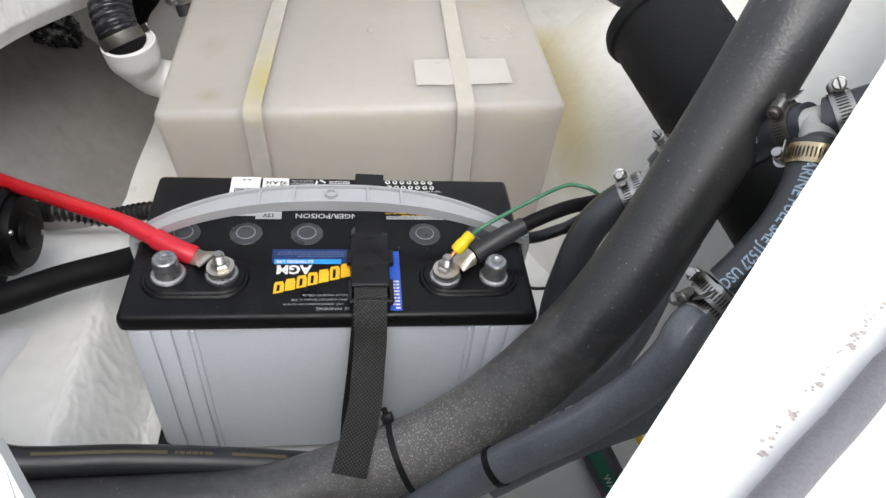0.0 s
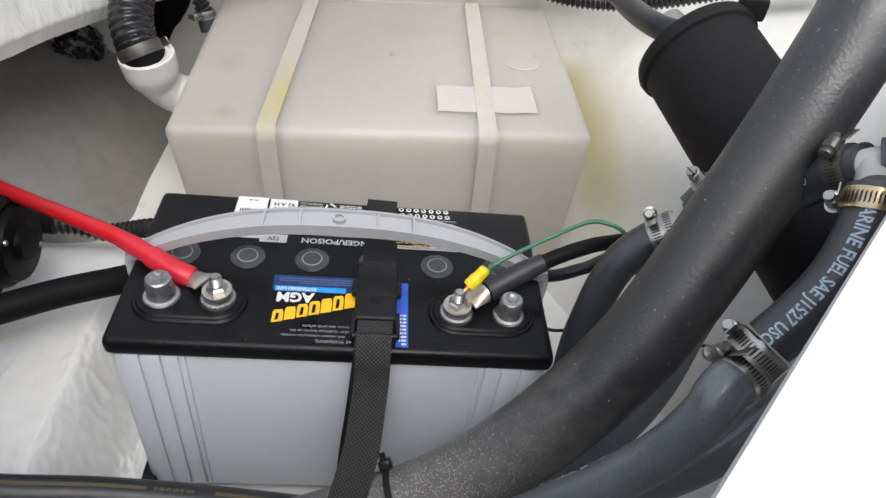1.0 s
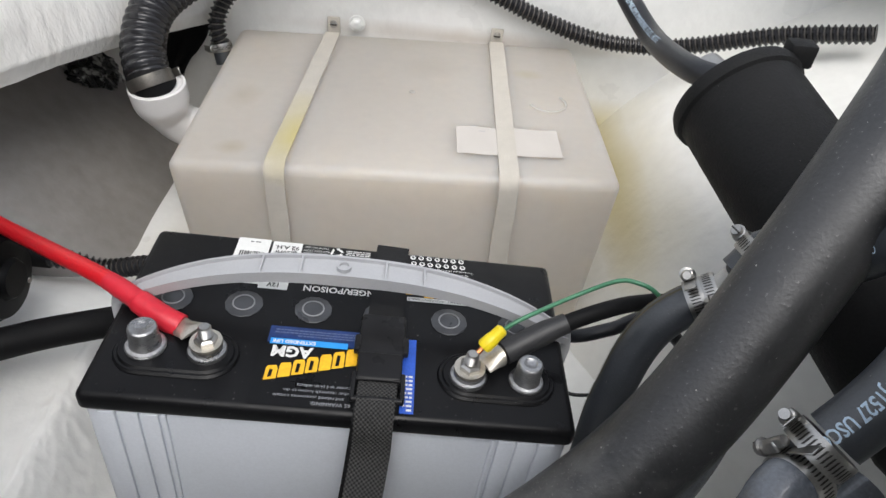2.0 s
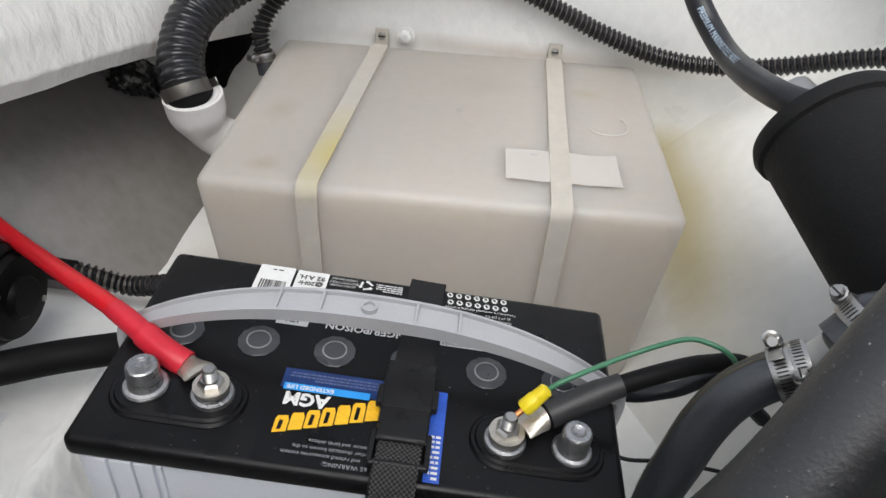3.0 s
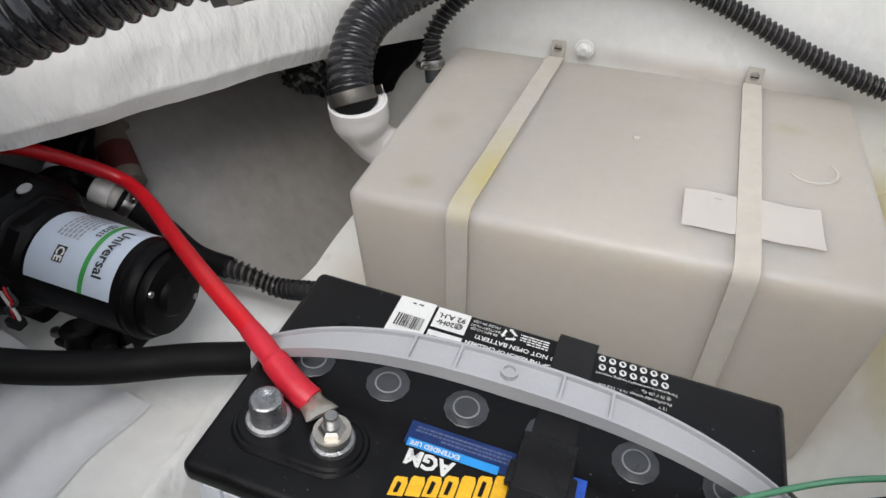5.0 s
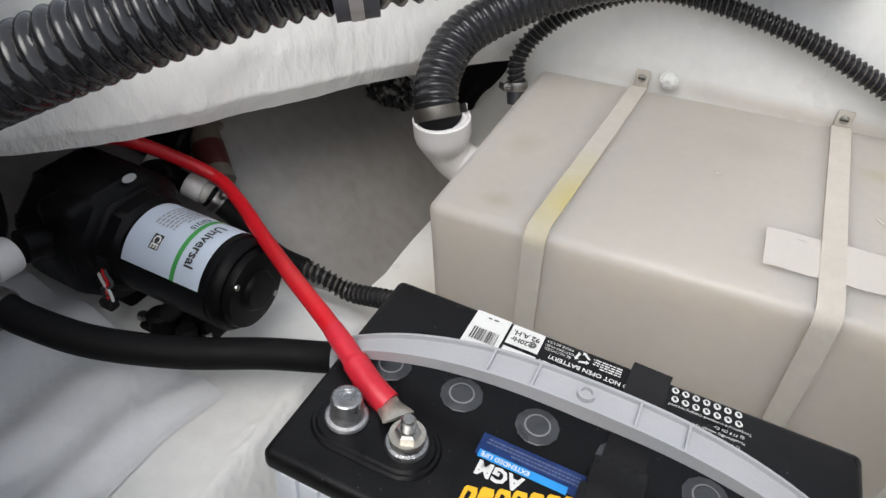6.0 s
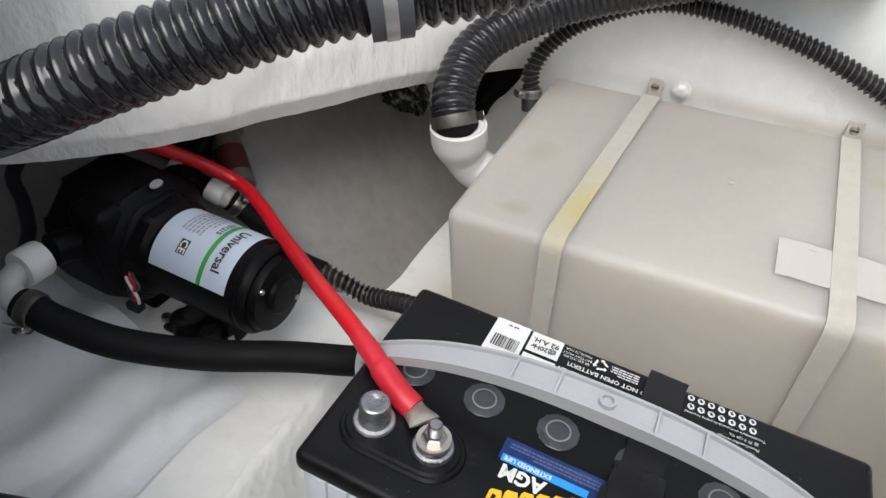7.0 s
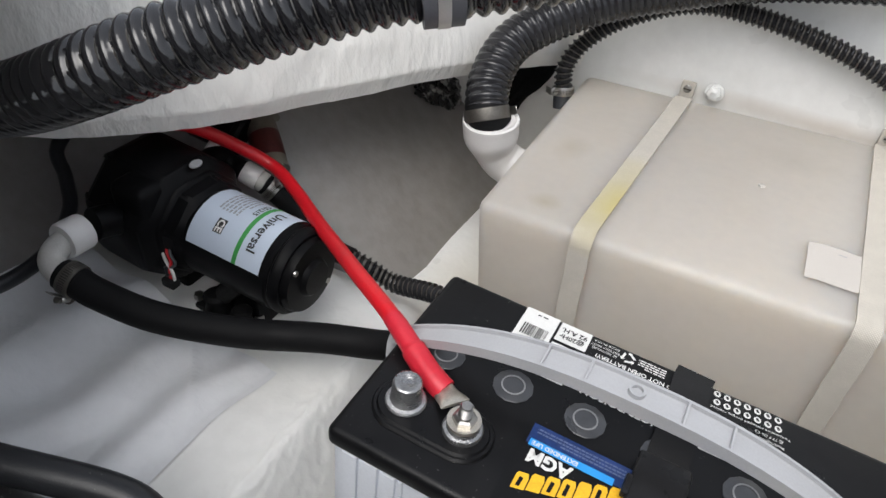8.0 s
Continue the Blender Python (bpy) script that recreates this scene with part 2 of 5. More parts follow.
def settled(m, center, size, scale, color):
    """Fine pale grains, thick at one place and thinning out round it."""
    nt = m.node_tree
    N, L = nt.nodes.new, nt.links.new
    b = nt.nodes["Principled BSDF"]
    old = b.inputs["Base Color"].links[0].from_socket
    tc, mp, ln, rg, vo, near, mx = N("ShaderNodeTexCoord"), N("ShaderNodeMapping"), N("ShaderNodeVectorMath"), N("ShaderNodeMapRange"), N("ShaderNodeTexVoronoi"), N("ShaderNodeMath"), N("ShaderNodeMix")
    mp.vector_type = "TEXTURE"
    mp.inputs["Location"].default_value, mp.inputs["Scale"].default_value = center, size
    L(tc.outputs["Object"], mp.inputs["Vector"])
    ln.operation = "LENGTH"
    L(mp.outputs["Vector"], ln.inputs[0])
    rg.inputs["From Min"].default_value, rg.inputs["From Max"].default_value = 0.2, 1.0
    rg.inputs["To Min"].default_value, rg.inputs["To Max"].default_value = 0.30, 0.0
    L(ln.outputs["Value"], rg.inputs["Value"])
    vo.inputs["Scale"].default_value, vo.inputs["Randomness"].default_value = scale, 1.0
    L(tc.outputs["Object"], vo.inputs["Vector"])
    near.operation = "LESS_THAN"
    L(vo.outputs["Distance"], near.inputs[0])
    L(rg.outputs["Result"], near.inputs[1])
    mx.data_type = "RGBA"
    L(near.outputs[0], mx.inputs["Factor"])
    L(old, mx.inputs["A"])
    mx.inputs["B"].default_value = (*color, 1)
    L(mx.outputs["Result"], b.inputs["Base Color"])
    return m


def stain(m, center, size, color, strength=0.9, rag=9.0):
    """A stain with soft ragged edges at its place on a surface."""
    nt = m.node_tree
    N, L = nt.nodes.new, nt.links.new
    b = nt.nodes["Principled BSDF"]
    old = b.inputs["Base Color"].links[0].from_socket
    tc = N("ShaderNodeTexCoord")
    mp = N("ShaderNodeMapping")
    mp.vector_type = "TEXTURE"
    mp.inputs["Location"].default_value = center
    mp.inputs["Scale"].default_value = size
    L(tc.outputs["Object"], mp.inputs["Vector"])
    ln = N("ShaderNodeVectorMath")
    ln.operation = "LENGTH"
    L(mp.outputs["Vector"], ln.inputs[0])
    nz = N("ShaderNodeTexNoise")
    nz.inputs["Scale"].default_value, nz.inputs["Detail"].default_value = rag, 6
    L(tc.outputs["Object"], nz.inputs["Vector"])
    sm = N("ShaderNodeMath")
    sm.operation = "MULTIPLY_ADD"
    L(nz.outputs["Fac"], sm.inputs[0])
    sm.inputs[1].default_value = 0.9
    L(ln.outputs["Value"], sm.inputs[2])
    rg = N("ShaderNodeMapRange")
    rg.inputs["From Min"].default_value, rg.inputs["From Max"].default_value = 0.55, 1.45
    rg.inputs["To Min"].default_value, rg.inputs["To Max"].default_value = strength, 0.0
    L(sm.outputs[0], rg.inputs["Value"])
    mx = N("ShaderNodeMix")
    mx.data_type = "RGBA"
    L(rg.outputs["Result"], mx.inputs["Factor"])
    L(old, mx.inputs["A"])
    mx.inputs["B"].default_value = (*color, 1)
    L(mx.outputs["Result"], b.inputs["Base Color"])
    return m


def translucent(m, share):
    """A thin wall that lets part of the light through, in the colour of its surface."""
    nt = m.node_tree
    b, out = nt.nodes["Principled BSDF"], nt.nodes["Material Output"]
    tr, mix = nt.nodes.new("ShaderNodeBsdfTranslucent"), nt.nodes.new("ShaderNodeMixShader")
    nt.links.new(b.inputs["Base Color"].links[0].from_socket, tr.inputs["Color"])
    mix.inputs["Fac"].default_value = share
    nt.links.new(b.outputs["BSDF"], mix.inputs[1])
    nt.links.new(tr.outputs["BSDF"], mix.inputs[2])
    nt.links.new(mix.outputs["Shader"], out.inputs["Surface"])


GELCOAT_EAST = mat("stained white fibreglass", (0.82, 0.81, 0.765), 0.36, vary=0.06, scale=8, fine=60, bump=0.35, depth=0.003)
stain(GELCOAT_EAST, (0.30, 0.47, 0.112), (0.10, 0.24, 0.043), (0.46, 0.37, 0.08), 0.95, 7.0)
stain(GELCOAT_EAST, (0.30, 0.44, 0.125), (0.14, 0.26, 0.080), (0.66, 0.60, 0.40), 0.6)
stain(GELCOAT_EAST, (0.38, 0.45, 0.23), (0.05, 0.03, 0.03), (0.66, 0.60, 0.48), 0.6, 30.0)
stain(GELCOAT, (0.285, 0.592, 0.110), (0.075, 0.06, 0.050), (0.50, 0.42, 0.13), 0.8, 7.0)
stain(GELCOAT, (0.10, 0.592, 0.228), (0.26, 0.05, 0.016), (0.52, 0.44, 0.36), 0.55, 14.0)
stain(GELCOAT, (-0.19, 0.30, 0.03), (0.10, 0.20, 0.06), (0.66, 0.60, 0.47), 0.6, 10.0)
stain(WEB_YELLOW, (0.006, 0.062, 0.197), (0.045, 0.088, 0.030), (0.53, 0.46, 0.21), 0.95, 16.0)
stain(POLY, (-0.165, -0.125, 0.192), (0.018, 0.014, 0.02), (0.56, 0.50, 0.38), 0.6, 40.0)
stain(POLY, (-0.18, -0.02, 0.192), (0.02, 0.03, 0.03), (0.58, 0.53, 0.43), 0.5, 30.0)
stain(POLY, (0.136, 0.078, 0.194), (0.022, 0.015, 0.02), (0.58, 0.52, 0.32), 0.5, 40.0)
stain(POLY, (0.02, 0.08, 0.192), (0.05, 0.03, 0.03), (0.58, 0.54, 0.47), 0.4, 30.0)
translucent(POLY, 0.38)
TUBE_CREAM = mat("grubby cream plastic", (0.17, 0.15, 0.12), 0.5, vary=0.2, scale=40, bump=0.2)
TUBE_RED = mat("red printed band", (0.085, 0.018, 0.016), 0.45, vary=0.35, scale=120, bump=0.1)
# Paler lower stretch: settled dust, plus the stronger light there put into the colour.
stain(RUBBER_MATT, (0.0, -0.012, 0.045), (0.20, 0.13, 0.125), (0.165, 0.161, 0.155), 0.85, 90.0)

settled(RUBBER_MATT, (0.0, 0.0, 0.040), (0.20, 0.12, 0.13), 620, (0.42, 0.385, 0.36))
stain(RUBBER_MATT, (-0.012, -0.024, 0.015), (0.011, 0.006, 0.02), (0.30, 0.28, 0.25), 0.8, 220.0)
RIB_VALLEY = mat("grey-brown hose valleys", (0.05, 0.047, 0.043), 0.22, vary=0.35, scale=60, fine=400, bump=0.15)
DIRT = mat("brown deck grime", (0.50, 0.455, 0.42), 0.8, vary=0.4, scale=300, bump=0.2)

PVC_GREY = mat("grubby translucent nylon", (0.50, 0.49, 0.46), 0.35, vary=0.12, scale=80, bump=0.1)
TUBE_GRIT = mat("pale grit", (0.45, 0.42, 0.36), 0.8, vary=0.4, scale=400)


# ---- building helpers ----
def mesh_of(name, bm, material, smooth=True):
    me = bpy.data.meshes.new(name)
    bmesh.ops.recalc_face_normals(bm, faces=bm.faces)
    bm.to_mesh(me)
    bm.free()
    for m in material if isinstance(material, (list, tuple)) else [material]:
        me.materials.append(m)
    if smooth:
        me.polygons.foreach_set("use_smooth", [True] * len(me.polygons))
        me.set_sharp_from_angle(angle=radians(38))
    return me


def part(name, bm, material, parent, label="", smooth=True):
    """One mesh under a thing; its vertices are given in world metres."""
    ob = new(name, mesh_of(name, bm, material, smooth))
    ob.parent = parent
    up = Matrix.Identity(4)
    p = parent
    while p is not None:
        up = p.matrix_basis.inverted() if p.parent is None else up
        p = p.parent
    ob.data.transform(up)
    if label:
        ob["label"] = label
    return ob


def thing(name, at, label, category, group="", kind=""):
    ob = new(name)
    ob.empty_display_size = 0.02
    ob.matrix_basis = pose(*at)
    return tagged(ob, label, category, group, kind)


def setting(name, bm, material, label, category):
    ob = new(name, mesh_of(name, bm, material))
    return tagged(ob, label, category, kind="structure")


def box(lo, hi, bevel=0.0, segs=2, m=None):
    bm = bmesh.new()
    bmesh.ops.create_cube(bm, size=1)
    for v in bm.verts:
        v.co = Vector([(lo[i] + hi[i]) / 2 + v.co[i] * (hi[i] - lo[i]) for i in range(3)])
    if bevel:
        bmesh.ops.bevel(bm, geom=bm.edges[:], offset=bevel, segments=segs, affect="EDGES", profile=0.5)
    if m is not None:
        bmesh.ops.transform(bm, matrix=m, verts=bm.verts)
    return bm


def join(*bms):
    out = bms[0]
    for b in bms[1:]:
        me = bpy.data.meshes.new("tmp")
        b.to_mesh(me)
        b.free()
        out.from_mesh(me)
        bpy.data.meshes.remove(me)
    return out


def lathe(profile, segs=32, m=None, phase=0.0):
    """A turned solid about z from (radius, height) pairs; radius 0 closes it."""
    bm = bmesh.new()
    rings = []
    for r, z in profile:
        if r <= 1e-7:
            rings.append([bm.verts.new((0, 0, z))])
        else:
            rings.append([bm.verts.new((r * math.cos(phase + 2 * math.pi * k / segs), r * math.sin(phase + 2 * math.pi * k / segs), z)) for k in range(segs)])
    for a, b in zip(rings, rings[1:]):
        for k in range(segs):
            j = (k + 1) % segs
            if len(a) == 1 and len(b) > 1:
                bm.faces.new((a[0], b[k], b[j]))
            elif len(b) == 1 and len(a) > 1:
                bm.faces.new((a[k], a[j], b[0]))
            elif len(a) > 1:
                bm.faces.new((a[k], a[j], b[j], b[k]))
    if m is not None:
        bmesh.ops.transform(bm, matrix=m, verts=bm.verts)
    return bm


def axis_pose(a, b, spin=0.0):
    """z runs from a to b."""
    d = Vector(b) - Vector(a)
    return Matrix.Translation(a) @ d.to_track_quat("Z", "Y").to_matrix().to_4x4() @ Matrix.Rotation(spin, 4, "Z")


class Line:
    """A smooth centre line through a few points, with frames that do not twist."""

    def __init__(self, points, step=0.004):
        p = [Vector(q) for q in points]
        p = [2 * p[0] - p[1]] + p + [2 * p[-1] - p[-2]]
        raw = []
        for i in range(1, len(p) - 2):
            a, b, c, d = p[i - 1:i + 3]
            for k in range(24):
                t = k / 24
                raw.append(0.5 * (2 * b + (c - a) * t + (2 * a - 5 * b + 4 * c - d) * t * t + (3 * b - a - 3 * c + d) * t ** 3))
        raw.append(p[-2])
        s = [0.0]
        for a, b in zip(raw, raw[1:]):
            s.append(s[-1] + (b - a).length)
        self.length = s[-1]
        n = max(4, int(round(self.length / step)))
        arr = np.array(raw)
        u = np.linspace(0, self.length, n + 1)
        self.s = u
        self.p = [Vector([float(np.interp(x, s, arr[:, i])) for i in range(3)]) for x in u]
        self.frames = []
        prev = None
        for i in range(n + 1):
            t = (self.p[min(i + 1, n)] - self.p[max(i - 1, 0)]).normalized()
            if prev is None:
                e = t.cross(Vector((0, 0, 1)))
                e = (e if e.length > 0.1 else t.cross(Vector((0, 1, 0)))).normalized()
            else:
                e = (prev - t * prev.dot(t)).normalized()
            prev = e
            self.frames.append((t, e, t.cross(e)))

    def at(self, s):
        i = min(max(int(s / self.length * (len(self.p) - 1)), 0), len(self.p) - 2)
        k = (s - self.s[i]) / (self.s[i + 1] - self.s[i])
        f, g = self.frames[i], self.frames[i + 1]
        t, e = f[0].lerp(g[0], k).normalized(), f[1].lerp(g[1], k)
        e = (e - t * e.dot(t)).normalized()
        return self.p[i].lerp(self.p[i + 1], k), t, e, t.cross(e)

    def facing(self, s, towards):
        """The angle round the hose that looks at a place."""
        p, t, e, f = self.at(s)
        d = Vector(towards) - p
        return math.atan2(d.dot(f), d.dot(e))


def tube(points, radius, segs=20, step=0.005, hollow=0.0, s0=None, s1=None, flat=1.0):
    """A hose along a line; radius may be a function of the length run and the angle."""
    line = points if isinstance(points, Line) else Line(points, step)
    bm = bmesh.new()
    rad = radius if callable(radius) else (lambda s, a: radius)
    a0, a1 = s0 or 0.0, line.length if s1 is None else s1
    n = max(2, int(round((a1 - a0) / step)))
    rings = []
    for i in range(n + 1):
        s = a0 + (a1 - a0) * i / n
        p, t, e, f = line.at(s)
        ring = []
        for k in range(segs):
            a = 2 * math.pi * k / segs
            r = rad(s, a)
            ring.append(bm.verts.new(p + e * r * math.cos(a) + f * r * math.sin(a) * flat))
        rings.append(ring)
    for x, y in zip(rings, rings[1:]):
        for k in range(segs):
            j = (k + 1) % segs
            bm.faces.new((x[k], x[j], y[j], y[k]))
    for ring, flip in ((rings[0], True), (rings[-1], False)):
        bm.faces.new(ring[::-1] if flip else ring)
    return bm


def helix(r, depth, pitch, sharp=1.0):
    """The radius of a ribbed hose: a ridge that winds round it."""
    def f(s, a):
        w = 0.5 + 0.5 * math.cos(2 * math.pi * (s / pitch - a / (2 * math.pi)))
        return r - depth + depth * w ** sharp
    return f


def grid_slab(fn, nu, nv, thick, out):
    """A wall or floor as a sheet fn(u, v) with real thickness towards out."""
    bm = bmesh.new()
    out = Vector(out)
    top = [[bm.verts.new(fn(i / nu, j / nv)) for j in range(nv + 1)] for i in range(nu + 1)]
    low = [[bm.verts.new(v.co + out * thick) for v in row] for row in top]
    for i in range(nu):
        for j in range(nv):
            bm.faces.new((top[i][j], top[i + 1][j], top[i + 1][j + 1], top[i][j + 1]))
            bm.faces.new((low[i][j], low[i][j + 1], low[i + 1][j + 1], low[i + 1][j]))
    for i in range(nu):
        for j in (0, nv):
            bm.faces.new((top[i][j], top[i + 1][j], low[i + 1][j], low[i][j]))
    for j in range(nv):
        for i in (0, nu):
            bm.faces.new((top[i][j], top[i][j + 1], low[i][j + 1], low[i][j]))
    return bm


def smooth01(x):
    x = min(max(x, 0.0), 1.0)
    return x * x * (3 - 2 * x)


def letters(text, size, squeeze=1.0, bold=0.0):
    """Points and faces of a line of writing in the built-in font, centred, in the xy plane."""
    cu = bpy.data.curves.new("letters", "FONT")
    cu.body, cu.size, cu.align_x, cu.align_y, cu.resolution_u = text, size, "CENTER", "CENTER", 2
    cu.offset = bold
    ob = bpy.data.objects.new("letters", cu)
    scene.collection.objects.link(ob)
    dg = bpy.context.evaluated_depsgraph_get()
    me = bpy.data.meshes.new_from_object(ob.evaluated_get(dg))
    pts = [(v.co.x * squeeze, v.co.y) for v in me.vertices]
    faces = [tuple(p.vertices) for p in me.polygons]
    bpy.data.objects.remove(ob)
    bpy.data.curves.remove(cu)
    bpy.data.meshes.remove(me)
    return pts, faces


def lay(pts, faces, place):
    bm = bmesh.new()
    vs = [bm.verts.new(place(x, y)) for x, y in pts]
    for f in faces:
        bm.faces.new([vs[i] for i in f])
    return bm


def bar_shapes(bars):
    """Rectangles (x0, y0, x1, y1) as points and faces."""
    pts, faces = [], []
    for x0, y0, x1, y1 in bars:
        k = len(pts)
        nx = max(1, int((x1 - x0) / 0.004))
        for i in range(nx + 1):
            x = x0 + (x1 - x0) * i / nx
            pts += [(x, y0), (x, y1)]
        faces += [(k + 2 * i, k + 2 * i + 2, k + 2 * i + 3, k + 2 * i + 1) for i in range(nx)]
    return pts, faces


def on_hose(line, s_mid, angle, r, sense=1):
    """Puts writing round a hose, running along it."""
    def place(x, y):
        p, t, e, f = line.at(s_mid + sense * x)
        a = angle - sense * y / r
        return p + (e * math.cos(a) + f * math.sin(a)) * (r + 0.0004)
    return place


# ---- the locker: floor, hull, walls, ledge, deck ----
FLOOR = 0.012


def floor_z(x, y):
    shelf = smooth01((-0.188 - x) / 0.05) * smooth01((0.30 - y) / 0.10)
    return FLOOR + 0.085 * shelf + 0.02 * smooth01((-0.30 - x) / 0.25) + 0.03 * smooth01((-0.18 - x) / 0.08) * (1 - smooth01((0.30 - y) / 0.10))


def floor_at(u, v):
    x = float(np.interp(u, (0, 0.32, 0.74, 1), (-0.85, -0.27, -0.15, 0.90)))
    y = float(np.interp(v, (0, 0.19, 0.81, 1), (-0.75, -0.15, 0.17, 0.67)))
    slope = smooth01(1.25 - abs(x + 0.208) / 0.042) * smooth01((0.14 - y) / 0.05)
    bumpy = slope * (0.002 * noise.noise((x * 26, y * 17, 0.3)) + 0.0050 * (0.5 - abs(noise.noise((x * 80 + y * 12, y * 32, 0.9)))) + 0.0040 * (0.5 - abs(noise.noise((x * 170 + y * 20, y * 70, 2.9)))))
    return Vector((x, y, floor_z(x, y) + 0.004 * noise.noise((x * 5, y * 5, 0)) * (1 if abs(x) > 0.2 else 0) + bumpy))


setting("floor", grid_slab(floor_at, 330, 300, 0.02, (0, 0, -1)), GELCOAT, "white fibreglass locker floor with a raised, rough-edged shelf", "floor")


def hull_left(u, v):
    y, z = -0.75 + 1.40 * u, 0.0 + 0.466 * v
    x = -0.285 - 0.20 * smooth01((0.335 - y) / 0.22) - 1.1 * (z - 0.05)
    return Vector((x + 0.006 * noise.noise((y * 6, z * 6, 4)), y, z))


# West hull side in one even grey, darker than the other walls.
setting("wall_west", grid_slab(hull_left, 50, 30, 0.02, (-1, 0, -0.3)), GELCOAT_GREY, "smooth grey fibreglass hull side", "wall")


def hull_right(u, v):
    y, z = -0.75 + 1.40 * u, 0.0 + 0.466 * v
    x = 0.222 + 0.60 * z + 0.72 * (z - 0.225 + math.hypot(z - 0.225, 0.06)) - 0.010 + 0.62 * max(0.0, 0.27 - y)
    return Vector((x + 0.006 * noise.noise((y * 5, z * 5, 9)), y, z))


setting("wall_east", grid_slab(hull_right, 60, 40, 0.02, (1, 0, -0.3)), GELCOAT_EAST, "sloping white painted fibreglass hull side with yellow stains", "wall")


def back_wall(u, v):
    x, z = -0.85 + 2.1 * u, 0.0 + 0.466 * v
    return Vector((x, 0.592 + 0.004 * noise.noise((x * 5, z * 5, 2)), z))


setting("wall_north", grid_slab(back_wall, 60, 24, 0.03, (0, 1, 0)), GELCOAT, "white painted fibreglass bulkhead behind the tank", "wall")


def front_wall(u, v):
    x, z = -0.75 + 1.6 * u, 0.0 + 0.466 * v
    return Vector((x, -0.62, z))


setting("wall_south", grid_slab(front_wall, 20, 10, 0.03, (0, -1, 0)), GELCOAT, "plain white fibreglass locker wall", "wall")

LEDGE_A, LEDGE_B = Vector((-0.588, 0.153, 0.193)), Vector((-0.301, 0.465, 0.227))


bow_out, bow_up = [-0.1895, 2.1125, -4.4999, 3.4357, -0.868], [0.0867, 0.0022, -0.1767, 0.0688]


def ledge(u, v):
    """The rounded underside, lip and face of the moulding over the pump."""
    a = LEDGE_A.lerp(LEDGE_B, -0.6 + 1.95 * u)
    out = Vector((0.74, -0.67, 0))
    prof = [(-0.22, 0.035), (-0.12, 0.012), (-0.045, 0.003), (-0.018, 0.0), (0.0, 0.008), (0.006, 0.025), (0.0, 0.06), (-0.02, 0.12), (-0.05, 0.20), (-0.085, 0.30)]
    k = v * (len(prof) - 1)
    i = min(int(k), len(prof) - 2)
    w = k - i
    o = prof[i][0] * (1 - w) + prof[i + 1][0] * w
    z = prof[i][1] * (1 - w) + prof[i + 1][1] * w
    belly = bow_out[0] + u * (bow_out[1] + u * (bow_out[2] + u * (bow_out[3] + u * bow_out[4])))
    rise = bow_up[0] + u * (bow_up[1] + u * (bow_up[2] + u * bow_up[3]))
    q = a + out * (o + belly) + Vector((0, 0, z + rise))
    q += out * (0.004 * noise.noise(q * 14) + 0.0016 * noise.noise(Vector((q.x * 70, q.y * 70, q.z * 30))))
    q.z = min(q.z, 0.458)
    return q


setting("ledge", grid_slab(ledge, 200, 90, 0.006, (-0.6, 0.45, 0.4)), GELCOAT_ROUGH, "thick brushed white fibreglass ledge overhanging the pump", "ledge")


# the deck round the hatch opening
DECK_Z = 0.490


def deck_piece(name, corners, label, top=DECK_Z):
    bm = bmesh.new()
    for z in (top, top - 0.022):
        bm.faces.new([bm.verts.new((x, y, z)) for x, y in corners])
    bm.verts.ensure_lookup_table()
    n = len(corners)
    for i in range(n):
        j = (i + 1) % n
        bm.faces.new((bm.verts[i], bm.verts[j], bm.verts[n + j], bm.verts[n + i]))
    bmesh.ops.bevel(bm, geom=[e for e in bm.edges if abs(e.verts[0].co.z - e.verts[1].co.z) < 1e-5], offset=0.003, segments=2, affect="EDGES")
    return setting(name, bm, DECK_WHITE, label, "deck")


EAST_Z = 0.468
deck_piece("deck_east", [(-0.004, -0.361), (0.747, 0.456), (1.25, 0.885), (1.25, -0.75), (-0.37, -0.75)], "glossy white deck gelcoat edging the hatch", EAST_Z)
# North and port decks stay out of view; their edges are set to shade the locker.
deck_piece("unseen_deck_north", [(0.246, 0.600), (0.330, 0.600), (0.652, 0.308), (0.797, 0.461), (1.25, 0.888), (1.25, 0.95), (0.246, 0.95)], "unseen white deck beyond the canister, added to shape the light")
deck_piece("unseen_deck_port", [(-0.95, -0.752), (-0.27, -0.752), (-0.195, -0.42), (-0.275, -0.080), (-0.450, 0.150), (-0.150, 0.600), (0.244, 0.600), (0.244, 0.95), (-0.95, 0.95)], "unseen white deck over the pump and the tank, shaped to shade them")
deck_piece("deck_west", [(-0.198, -0.572), (-0.006, -0.365), (-0.0389, -0.2622), (-0.0565, -0.2396), (-0.0665, -0.2267), (-0.095, -0.245), (-0.085, -0.30), (-0.158, -0.43)], "white deck gelcoat edging the hatch", EAST_Z)


# ---- the water tank ----
TANK = Matrix.Translation((0.029, 0.268, 0.0)) @ Matrix.Rotation(radians(1.6), 4, "Z") @ Matrix.Rotation(radians(-1.4), 4, "Y")
TZ = 0.226


def tank_local(x, y, z):
    return TANK @ Vector((x, y, z))


